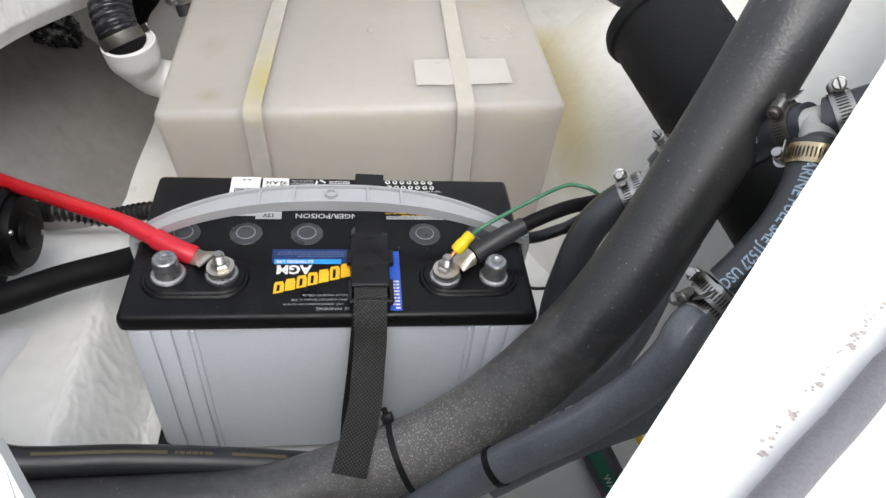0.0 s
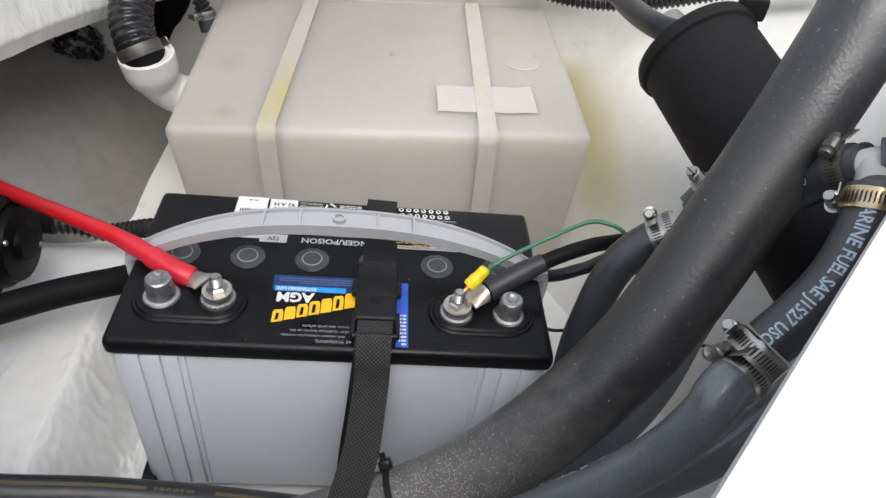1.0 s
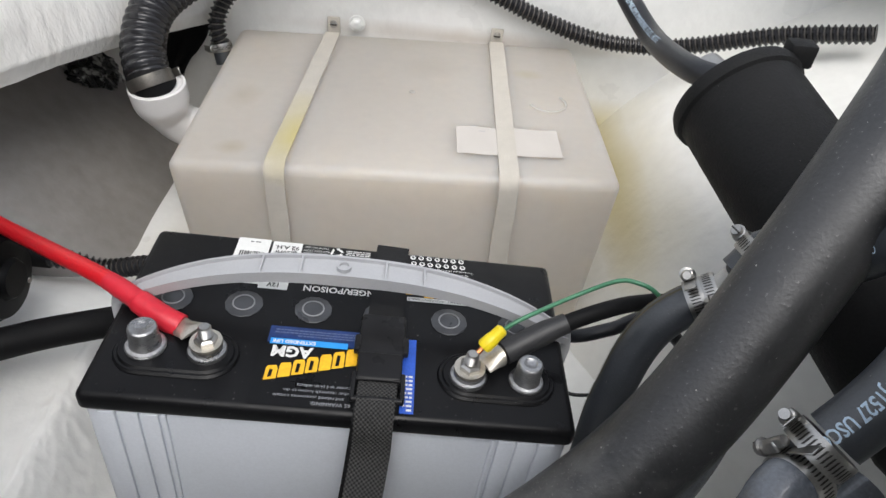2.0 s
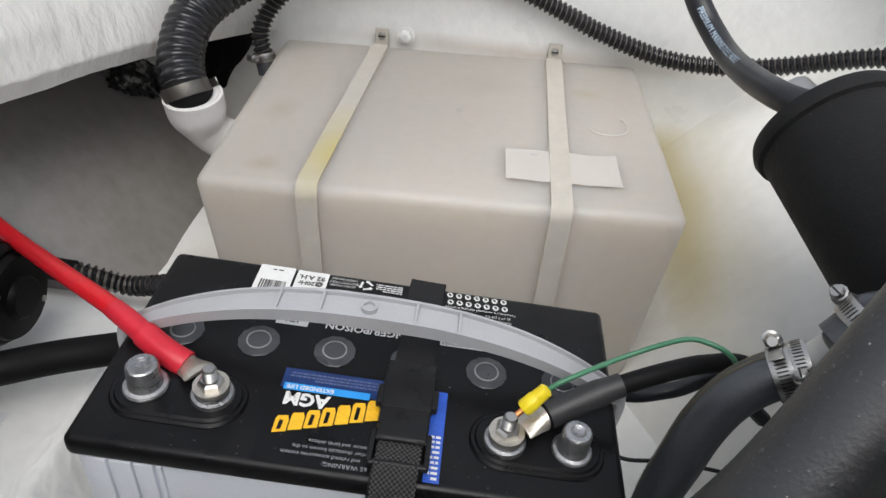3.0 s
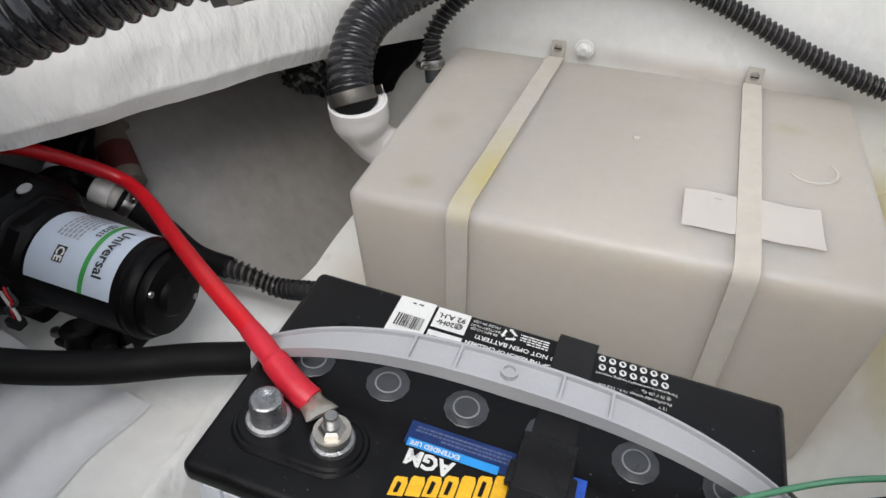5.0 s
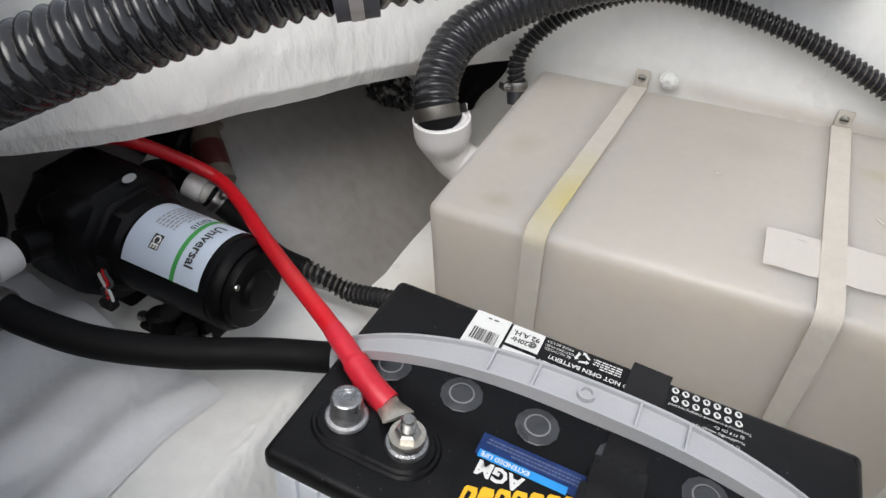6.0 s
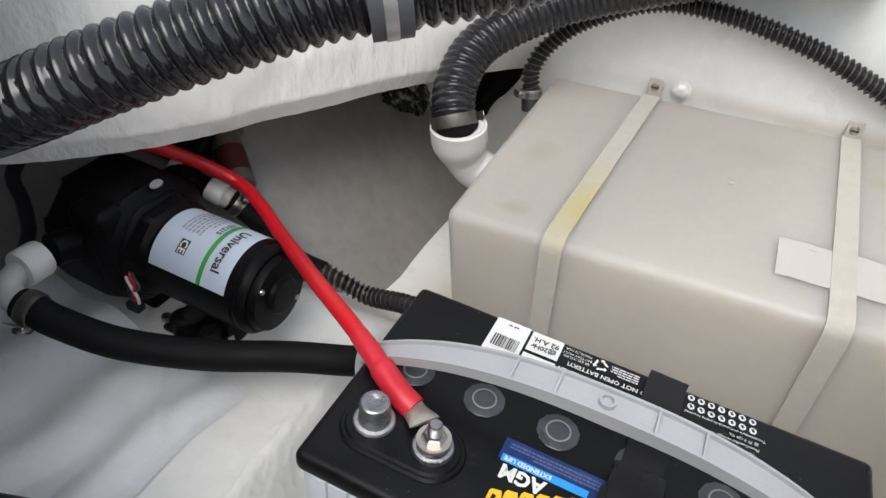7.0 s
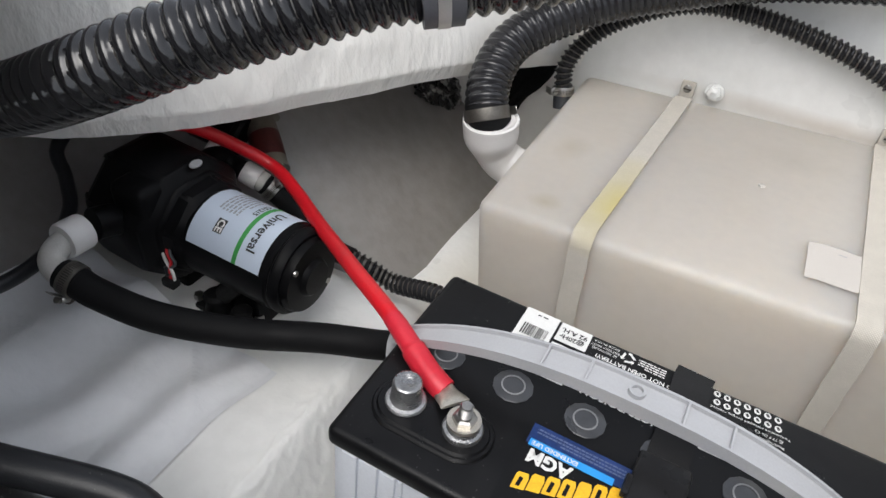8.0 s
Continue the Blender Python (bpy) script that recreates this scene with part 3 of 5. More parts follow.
def build_tank():
    t = thing("water_tank", (0.03, 0.42, 0.03), "translucent cream polyethylene water tank with rounded corners", "tank")
    bm = bmesh.new()
    # the body narrows downwards, its edges are rounded
    bmesh.ops.create_cube(bm, size=1)
    for v in bm.verts:
        low = v.co.z < 0
        w = 0.2115 - (0.012 if low else 0)
        v.co = Vector((v.co.x * 2 * w + (0.006 if v.co.x > 0 else 0.0), (0.006 if low else 0.0) if v.co.y < 0 else 0.316, 0.012 if low else TZ))
    bmesh.ops.bevel(bm, geom=bm.edges[:], offset=0.010, segments=4, affect="EDGES", profile=0.5)
    bmesh.ops.transform(bm, matrix=TANK, verts=bm.verts)
    part("tank_body", bm, POLY, t)
    # moulded ring and knob on top
    ring = tube([tank_local(0.164 + 0.021 * math.cos(a), 0.158 + 0.021 * math.sin(a), TZ - 0.0005) for a in [radians(200 + 20 * k) for k in range(11)]], 0.0017, 6, 0.004)
    part("moulded_ring", ring, POLY_EDGE, t)
    gate = lathe([(0.0, 0.0015), (0.003, 0.001), (0.004, -0.001)], 12, Matrix.Translation(tank_local(0.012, 0.165, TZ)))
    part("moulding_gate", gate, POLY_EDGE, t)
    # taped label
    bm = bmesh.new()
    g = [[bm.verts.new(tank_local(0.0594 + 0.1055 * i / 12, 0.0405 + 0.053 * j / 5, TZ + 0.0012 + 0.0006 * math.sin(i * 1.3 + j))) for j in range(6)] for i in range(13)]
    for i in range(12):
        for j in range(5):
            bm.faces.new((g[i][j], g[i + 1][j], g[i + 1][j + 1], g[i][j + 1]))
    paper = part("label", bm, PAPER, t, "blank cream paper label under the strap")
    bm = lay(*letters("~", 0.012), lambda x, y: tank_local(0.086 + x, 0.084 + y, TZ + 0.0022))
    part("scribble", bm, INK_GREY, paper)


build_tank()


def strap_over(x_top, x_back, label, yellow):
    t = thing("tank_strap", (*tank_local(x_top, -0.002, 0.03),), label, "strap", "straps over the tank")
    w = 0.0094
    prof = []
    for k in range(9):
        prof.append((0.30 * (1 - k / 8) + 0.012, TZ + 0.0021))
    for k in range(1, 6):
        a = radians(18 * k)
        prof.append((0.012 - 0.0145 * math.sin(a), TZ + 0.0021 - 0.0145 * (1 - math.cos(a))))
    for k in range(1, 8):
        prof.append((-0.0025 + 0.0055 * k / 7, TZ - 0.0125 - 0.19 * k / 7))
    ring = []
    bm = bmesh.new()
    uv = bm.loops.layers.uv.new("along")
    place, run, last = {}, 0.0, prof[0]
    for y, z in prof:
        f = max(0.0, (y - 0.012) / 0.30)
        x = x_top + (x_back - x_top) * f
        run += math.hypot(y - last[0], z - last[1])
        last = (y, z)
        row = []
        for dx, lift in ((-w, 0.0), (w, 0.0), (w, -0.0016), (-w, -0.0016)):
            row.append(bm.verts.new(tank_local(x + dx, y + (lift * -0.7 if z < TZ else 0), z + (lift if z > TZ else 0))))
            place[row[-1]] = (dx, run)
        ring.append(row)
    for a, b in zip(ring, ring[1:]):
        for k in range(4):
            bm.faces.new((a[k], a[(k + 1) % 4], b[(k + 1) % 4], b[k]))
    bm.faces.new(ring[0])
    bm.faces.new(ring[-1])
    for face in bm.faces:
        for loop in face.loops:
            loop[uv].uv = place[loop.vert]
    part("webbing", bm, WEB_YELLOW if yellow else WEB_WHITE, t)
    # tab and screw on the bulkhead
    end = tank_local(x_back, 0.312, TZ)
    tab = box((end.x - 0.0080, 0.5845, end.z - 0.004), (end.x + 0.0080, 0.5875, end.z + 0.0185), 0.0006, 1)
    part("end_tab", tab, WEB_WHITE, t)
    m = axis_pose((end.x, 0.5875, end.z + 0.0095), (end.x, 0.50, end.z + 0.0095))
    head = part("screw", lathe([(0, 0.005), (0.0035, 0.0045), (0.0058, 0.002), (0.006, 0)], 16, m), STEEL, t, "dull screw head in a washer")
    part("screw_slot", box((-0.004, -0.0008, 0.0046), (0.004, 0.0008, 0.0056), 0, 1, m), STEEL_DARK, head)
    return t


strap_over(-0.1122, -0.0932, "cream webbing strap, yellowed at the edge, screwed to the bulkhead", True)
strap_over(0.1085, 0.1165, "cream webbing strap over the tank, screwed to the bulkhead", False)

# a bare nut on the bulkhead
nut = thing("painted_nut", (-0.044, 0.587, 0.234), "white painted hexagon nut on the bulkhead", "nut")
m = axis_pose((-0.0493, 0.589, 0.2352), (-0.0493, 0.5, 0.2352))
part("hexagon", lathe([(0.0036, 0.0085), (0.0060, 0.0080), (0.0080, 0.0062), (0.0080, 0)], 6, m), GELCOAT, nut)
part("nut_washer", lathe([(0.0, 0.0068), (0.0036, 0.0068), (0.0036, 0.0015), (0.0104, 0.0013), (0.0108, 0)], 24, m), GELCOAT, nut)

# ---- the battery ----
BT = 0.2155
# the battery is built level at the origin, then seated on the slightly sloping floor
SEAT = Matrix.Translation((-0.0025, -0.0057, 0.0152)) @ pose(0, 0, 0, -0.77, 1.86, 0.87) @ Matrix.Scale(0.966, 4)
battery = thing("battery", (0.0, 0.086, FLOOR), "grey twelve volt marine battery with a black lid", "battery")
case = box((-0.1615, 0.003, FLOOR), (0.1615, 0.170, 0.200), 0.006, 3)
case_ob = part("battery_case", case, GREY, battery, "light grey plastic case with ribbed ends")
for end in (-1, 1):
    for x0, x1 in ((0.1410, 0.1520), (0.1260, 0.1390), (0.1130, 0.1240), (0.1080, 0.1110)):
        a, b = sorted((end * x0, end * x1))
        part("case_rib", box((a, 0.0006, FLOOR + 0.008), (b, 0.005, 0.1990), 0.0007, 2), GREY, case_ob)
part("base_foot", box((-0.1690, -0.003, FLOOR), (-0.1560, 0.030, FLOOR + 0.016), 0.003, 2), BLACK, battery, "small black foot")
lid = box((-0.1640, 0.0, 0.1985), (0.1640, 0.173, BT), 0.0055, 4)
part("battery_lid", lid, BLACK, battery, "black plastic lid")


def stadium(x0, x1, y, r, z0, z1, edge=0.0015):
    bm = bmesh.new()
    pts = []
    for k in range(13):
        a = -math.pi / 2 + math.pi * k / 12
        pts.append((x1 + r * math.cos(a), y + r * math.sin(a)))
    for k in range(13):
        a = math.pi / 2 + math.pi * k / 12
        pts.append((x0 + r * math.cos(a), y + r * math.sin(a)))
    cx = (x0 + x1) / 2
    layers = []
    for z, sh in ((z0, 0.0), (z1 - edge, 0.0), (z1, edge)):
        layers.append([bm.verts.new((px - (px - cx) / abs(px - cx + 1e-9) * sh * 0.7, py - (py - y) / r * sh, z)) for px, py in pts])
    for a, b in zip(layers, layers[1:]):
        for i in range(len(pts)):
            j = (i + 1) % len(pts)
            bm.faces.new((a[i], a[j], b[j], b[i]))
    bm.faces.new(layers[-1])
    bm.faces.new(layers[0][::-1])
    return bm


for sx in (-1, 1):
    a, b = sorted((sx * 0.131, sx * 0.090))
    base = part("terminal_base", stadium(a, b, 0.041, 0.0215, BT - 0.001, BT + 0.0022), BLACK, battery)
    part("terminal_pad", stadium(a, b, 0.041, 0.0185, BT + 0.001, BT + 0.0036), BLACK, base)
    post_x, stud_x = sx * 0.131, sx * 0.090
    py = 0.042 if sx < 0 else 0.0385
    k = 1.0 if sx < 0 else 0.92
    part("terminal_post", lathe([(k * r, BT + z) for r, z in ((0.0132, 0.003), (0.0136, 0.0048), (0.0128, 0.0062), (0.0106, 0.0068), (0.0101, 0.010), (0.0096, 0.0205), (0.0092, 0.0222), (0.0082, 0.0230), (0.0052, 0.0230), (0.0040, 0.0221), (0.0, 0.0219))], 32, Matrix.Translation((post_x, py, 0))), LEAD, battery, "dull lead terminal post")
    part("stud_washer", lathe([(0.0130, BT + 0.003), (0.0133, BT + 0.0050), (0.0125, BT + 0.0066), (0.0106, BT + 0.0072), (0.0103, BT + 0.0095), (0, BT + 0.0095)], 32, Matrix.Translation((stud_x, py, 0))), LEAD, battery, "lead ring round the stud")
    part("stud_nut", lathe([(0.0, BT + 0.0185), (0.0060, BT + 0.0185), (0.0078, BT + 0.0170), (0.0078, BT + 0.0125), (0.0078, BT + 0.0115)], 6, Matrix.Translation((stud_x, py, 0)), 0.4), STEEL, battery, "steel hexagon nut")
    part("stud_flat_washer", lathe([(0, BT + 0.0118), (0.0098, BT + 0.0116), (0.0100, BT + 0.0098), (0.0, BT + 0.0096)], 28, Matrix.Translation((stud_x, py, 0))), STEEL, battery)
    prof = [(0.0040, BT + 0.0180)]
    for k in range(13):
        prof.append((0.0045 if k % 2 else 0.0038, BT + 0.0185 + 0.0007 * k))
    part("threaded_stud", lathe(prof + [(0.0034, BT + 0.0278), (0.0, BT + 0.0282)], 20, Matrix.Translation((stud_x, py, 0))), STEEL, battery)

for k in range(6):
    x = (k - 2.5) * 0.0515
    m = Matrix.Translation((x, 0.0935, BT))
    cap = part("vent_cap", lathe([(0.0140, -0.001), (0.0140, 0.0006), (0.0134, 0.0010), (0.0128, 0.0010), (0.0118, 0.0017), (0.0, 0.0017)], 12, m, 0.25 + 0.3 * k), CAP, battery, "grey round vent cap with a pale ring")
    part("vent_ring", lathe([(0.0084, 0.0013), (0.0083, 0.0021), (0.0073, 0.0021), (0.0072, 0.0013)], 32, m), CAP_RING, cap)

# carrying handle: a shallow arch with a rim, cross ribs and a boss
def handle_z(x):
    k = min(abs(x) / 0.165, 1.0)
    return 0.2615 - 0.046 * k ** 2.4


def build_handle():
    bm = bmesh.new()
    hw = 0.0108
    rows = []
    xs = [-0.1685 + 0.337 * i / 48 for i in range(49)]
    prof = [(-hw, -0.0075), (-hw, 0.0030), (-hw + 0.002, 0.0030), (-hw + 0.002, 0.0), (hw - 0.002, 0.0), (hw - 0.002, 0.0030), (hw, 0.0030), (hw, -0.0028)]
    for x in xs:
        k = abs(x) / 0.1685
        narrow, skirt = 1.0 - 0.34 * k ** 3, 1.0 - 0.6 * k
        slope = (handle_z(x + 0.001) - handle_z(x - 0.001)) / 0.002
        nx, nz = -slope / math.hypot(1, slope), 1 / math.hypot(1, slope)
        rows.append([bm.verts.new((x + nx * dz, 0.0915 + dy * narrow, handle_z(x) + nz * dz * (skirt if dz < 0 else 1))) for dy, dz in prof])
    for a, b in zip(rows, rows[1:]):
        for i in range(8):
            j = (i + 1) % 8
            bm.faces.new((a[i], a[j], b[j], b[i]))
    bm.faces.new(rows[0])
    bm.faces.new(rows[-1][::-1])
    h = part("handle", bm, HANDLE_GREY, battery, "arched light grey carrying handle")
    for x in (-0.062, -0.034, 0.026, 0.054):
        part("handle_rib", box((x - 0.0009, 0.0915 - hw + 0.001, handle_z(x) - 0.001), (x + 0.0009, 0.0915 + hw - 0.001, handle_z(x) + 0.0028), 0.0003, 1), HANDLE_GREY, h)
    part("handle_boss", lathe([(0.0052, 0), (0.0052, 0.0036), (0.0036, 0.0036), (0.0036, 0.001), (0, 0.001)], 24, Matrix.Translation((-0.004, 0.0915, handle_z(0) - 0.0002))), HANDLE_GREY, h)
    for sx in (-1, 1):
        leg = tube([(sx * 0.1675, 0.0915, handle_z(0.165) + 0.003), (sx * 0.1700, 0.090, 0.205), (sx * 0.1690, 0.088, 0.188)], 0.0030, 10, 0.004, flat=1.3)
        part("handle_leg", leg, HANDLE_GREY, h)


build_handle()


def print_on_lid(name, shapes, ink, at, turn=math.pi, lift=0.0, label="", parent=None):
    """Print on the lid, in the lid's own plane."""
    c, s = math.cos(turn), math.sin(turn)
    bm = lay(*shapes, lambda x, y: Vector((at[0] + c * x - s * y, at[1] + s * x + c * y, BT + 0.0005 + lift)))
    return part(name, bm, ink, parent or battery, label, smooth=False)


def rect(x0, y0, x1, y1):
    return [(x0, y0), (x1, y0), (x1, y1), (x0, y1)], [(0, 1, 2, 3)]


rng = random.Random(5)


def scrawl(w, h, rows, dash=0.006):
    """Rows of short bars for print too small to read."""
    bars = []
    for r in range(rows):
        y = h * (r + 0.25) / rows
        x = 0.0
        while x < w:
            d = dash * rng.uniform(0.5, 1.5)
            if r < rows - 1 or x < 0.7 * w:
                bars.append((x, y, min(x + d, w), y + 0.5 * h / rows))
            x += d + dash * 0.25
    pts, faces = [], []
    for b in bars:
        k = len(pts)
        pts += [(b[0] - w / 2, b[1] - h / 2), (b[2] - w / 2, b[1] - h / 2), (b[2] - w / 2, b[3] - h / 2), (b[0] - w / 2, b[3] - h / 2)]
        faces.append((k, k + 1, k + 2, k + 3))
    return pts, faces


# rear rating label
barcode_label = print_on_lid("barcode_label", rect(-0.098, 0.116, -0.0715, 0.1705), INK_WHITE, (0, 0), 0, label="white barcode label")
rating_label = print_on_lid("rating_label", rect(-0.0695, 0.150, -0.0455, 0.1695), INK_WHITE, (0, 0), 0, label="white rating label")
amp_label = print_on_lid("amp_label", rect(-0.0695, 0.125, -0.0455, 0.147), INK_WHITE, (0, 0), 0)
volt_label = print_on_lid("volt_label", rect(-0.0715, 0.112, -0.049, 0.122), INK_WHITE, (0, 0), 0)
bars = []
x = -0.094
while x < -0.075:
    w = rng.choice((0.0004, 0.0007, 0.0011))
    bars.append((x, 0.142, x + w, 0.154))
    x += w + rng.choice((0.0004, 0.0008))
print_on_lid("barcode", bar_shapes(bars), INK_BLACK, (0, 0), 0, 0.0003, parent=barcode_label)
print_on_lid("small_print", scrawl(0.008, 0.0025, 1), INK_BLACK, (-0.084, 0.166), math.pi, 0.0003, parent=barcode_label)
print_on_lid("rating_text", letters("92 A.H.", 0.0064, 1.0, 0.00018), INK_BLACK, (-0.0575, 0.1625), math.pi, 0.0003, parent=rating_label)
print_on_lid("rating_hours", letters("@20Hr", 0.0060, 1.0, 0.00018), INK_BLACK, (-0.0575, 0.1560), math.pi, 0.0003, parent=rating_label)
print_on_lid("amp_text", letters("580 CCA", 0.0057, 1.0, 0.00012), INK_BLACK, (-0.0575, 0.1405), math.pi, 0.0003, parent=amp_label)
print_on_lid("volt_text", letters("12V", 0.0062, 1.0, 0.00018), INK_BLACK, (-0.0600, 0.1168), math.pi, 0.0003, parent=volt_label)
print_on_lid("warning_text", letters("DANGER/POISON", 0.0086, 1.0, 0.00024), INK_WHITE, (-0.0030, 0.1168), math.pi)
print_on_lid("caution_text", letters("DO NOT OPEN BATTERY!", 0.0052, 1.0, 0.00012), INK_WHITE, (-0.008, 0.1525), math.pi)
print_on_lid("keep_away_text", letters("OUT OF THE REACH OF CHILDREN", 0.0044, 1.0, 0.00012), INK_WHITE, (-0.008, 0.1455), math.pi)
print_on_lid("made_text", letters("MADE IN USA", 0.0032), INK_WHITE, (-0.0335, 0.1660), math.pi)
print_on_lid("recycle_text", letters("BATTERY MUST", 0.0031), INK_WHITE, (-0.0335, 0.1622), math.pi)
print_on_lid("recycle_text", letters("BE RECYCLED", 0.0031), INK_WHITE, (-0.0335, 0.1588), math.pi)
print_on_lid("notice_text", scrawl(0.020, 0.009, 4, 0.0028), INK_WHITE, (0.001, 0.162), math.pi)
for k in range(3):
    a = 2.1 * k
    arrow = [(-0.0034, -0.0046), (0.0022, -0.0046), (0.0022, -0.0056), (0.0044, -0.0036), (0.0022, -0.0016), (0.0022, -0.0028), (-0.0026, -0.0028)]
    turned = [(x * math.cos(a) - y * math.sin(a), x * math.sin(a) + y * math.cos(a)) for x, y in arrow]
    print_on_lid("recycling_arrow", (turned, [tuple(range(7))]), INK_WHITE, (-0.0165, 0.1625), 0.3)
for r in range(2):
    for c in range(7):
        ring = [(0.0024 * math.cos(2 * math.pi * q / 12), 0.0027 * math.sin(2 * math.pi * q / 12)) for q in range(12)]
        symbol = print_on_lid("warning_symbol", (ring, [tuple(range(12))]), INK_WHITE, (0.047 + 0.0068 * c + 0.001 * r, 0.1655 - 0.0075 * r), 0)
        print_on_lid("symbol_figure", rect(-0.0009, -0.0013, 0.0009, 0.0014), INK_BLACK, (0.047 + 0.0068 * c + 0.001 * r, 0.1655 - 0.0075 * r), 0.5, 0.0003, parent=symbol)
for row, words in enumerate(("Temperature corrected charging required", "@ 77 F (25 C).", "Float/Standby voltage 13.4 - 13.8 volt", "12 V")):
    print_on_lid("charging_line", letters(words, 0.0031), INK_WHITE, ((0.071, 0.084, 0.071, 0.089)[row], 0.1525 - 0.0045 * row), math.pi)
print_on_lid("yellow_notice", scrawl(0.050, 0.005, 2, 0.006), INK_YELLOW, (0.068, 0.1195), math.pi)
service_band = print_on_lid("service_band", rect(-0.026, -0.0022, 0.026, 0.0022), INK_WHITE, (0.070, 0.1150), 0)
print_on_lid("service_text", letters("IMPORTANT - NONSERVICEABLE", 0.0034), INK_BLACK, (0.070, 0.1150), math.pi, 0.0003, parent=service_band)

# front brand label, its maker's mark as plain slanted blocks
front_label = print_on_lid("front_label", rect(-0.056, 0.004, 0.054, 0.0745), BLACK, (0, 0), 0, -0.0002)
blue_field = print_on_lid("blue_field", rect(-0.053, 0.0580, 0.012, 0.0740), INK_BLUE, (0, 0), 0, 0.0001, "dark blue printed panel")
blue_field = print_on_lid("blue_field", rect(0.0435, 0.005, 0.0530, 0.0715), INK_BLUE_BRIGHT, (0, 0), 0, 0.0001)
light_bar = print_on_lid("light_bar", rect(-0.051, 0.0565, 0.004, 0.0620), INK_CYAN, (0, 0), 0, 0.0003)
print_on_lid("type_text", letters("AGM", 0.0135, 0.95, 0.00054), INK_WHITE, (-0.0345, 0.0505), math.pi, 0.0004, parent=front_label)
print_on_lid("life_text", letters("EXTENDED LIFE", 0.0043, 1.0, 0.00012), INK_WHITE, (-0.0340, 0.0593), math.pi, 0.0005, parent=light_bar)
print_on_lid("blue_print", scrawl(0.058, 0.0075, 3, 0.0022), INK_FADED, (-0.020, 0.0680), math.pi, 0.0003)
for k in range(7):
    x0, x1 = -0.049 + 0.0088 * k, -0.049 + 0.0088 * k + 0.0080
    y0, y1 = 0.0236 + 0.0028 * k, 0.0362 + 0.0034 * k
    cut = 0.0022
    outer = [(x0, y0), (x1, y0 + 0.002), (x1, y1 - cut), (x1 - 0.0012, y1 + 0.001), (x0 + 0.001, y1), (x0, y1 - cut)]
    block = print_on_lid("brand_block", (outer, [tuple(range(6))]), INK_YELLOW, (0, 0), 0, 0.0003, "plain amber block of the brand mark" if k == 0 else "")
    inner = [(x0 + 0.0022, y0 + 0.0024), (x0 + 0.0046, y0 + 0.003), (x0 + 0.0050, y1 - 0.0034), (x0 + 0.0026, y1 - 0.0030)]
    if k in (0, 2, 3, 5):
        print_on_lid("brand_gap", (inner, [(0, 1, 2, 3)]), BLACK, (0, 0), 0, 0.0006, parent=block)
for row, words in enumerate(("65 WARNING:", "and related accessories contain", "other chemicals known to the", "cancer and birth defects")):
    size = 0.0042 if row == 0 else 0.0037
    print_on_lid("warning_line", letters(words, size), INK_GREY, ((-0.002, -0.017, -0.012, -0.008)[row], 0.0075 + 0.0047 * row), math.pi, 0.0004, parent=front_label)
print_on_lid("side_text", scrawl(0.006, 0.032, 9, 0.003), INK_WHITE, (0.0485, 0.022), math.pi, 0.0004, parent=blue_field)


# ---- hold-down strap ----
def ribbon(points, half, thick, across=(1, 0, 0), step=0.004):
    """A flat strap along a line; across is the direction of its width."""
    line = points if isinstance(points, Line) else Line(points, step)
    bm = bmesh.new()
    rows = []
    for i, p in enumerate(line.p):
        t = line.frames[i][0]
        a = across(line.s[i] / line.length) if callable(across) else Vector(across)
        a = (a - t * a.dot(t)).normalized()
        n = t.cross(a)
        rows.append([bm.verts.new(p + a * sx * half + n * sn * thick / 2) for sx, sn in ((-1, -1), (1, -1), (1, 1), (-1, 1))])
    uv = bm.loops.layers.uv.new("weave")
    side = (-half, half, half, -half)
    for i, (a, b) in enumerate(zip(rows, rows[1:])):
        for k in range(4):
            j = (k + 1) % 4
            f = bm.faces.new((a[k], a[j], b[j], b[k]))
            for loop, c in zip(f.loops, ((side[k], line.s[i]), (side[j], line.s[i]), (side[j], line.s[i + 1]), (side[k], line.s[i + 1]))):
                loop[uv].uv = c
    bm.faces.new(rows[0][::-1])
    bm.faces.new(rows[-1])
    return bm


hold = thing("battery_strap", (0.028, -0.004, FLOOR), "black nylon hold-down strap with a plastic buckle over the battery", "strap")
part("strap_band", ribbon([(0.030, 0.1785, 0.03), (0.030, 0.1785, 0.12), (0.030, 0.1785, 0.195), (0.030, 0.174, 0.2175), (0.029, 0.160, 0.2185), (0.029, 0.10, 0.2185), (0.028, 0.045, 0.2190)], 0.0132, 0.0016), WEB_BLACK, hold)
part("strap_front", ribbon([(0.0270, 0.012, 0.222), (0.0270, 0.000, 0.2185), (0.0260, -0.0045, 0.205), (0.0225, -0.0060, 0.15), (0.0180, -0.0060, 0.09), (0.0150, -0.005, 0.03)], 0.0135, 0.0016), WEB_BLACK, hold)
part("strap_tail", ribbon([(0.0275, 0.020, 0.2245), (0.0275, 0.002, 0.2240), (0.0275, -0.0090, 0.214), (0.0275, -0.0140, 0.200), (0.026, -0.028, 0.188), (0.0230, -0.0560, 0.1760), (0.0165, -0.0830, 0.1690), (0.0110, -0.1060, 0.1640)], 0.0128, 0.0018), WEB_WEAVE, hold, "coarse woven loose tail of the strap")
part("webbing_in_buckle", ribbon([(0.028, 0.030, 0.2222), (0.028, 0.018, 0.2232), (0.028, 0.006, 0.2222)], 0.0130, 0.0016, step=0.002), WEB_WEAVE, hold)
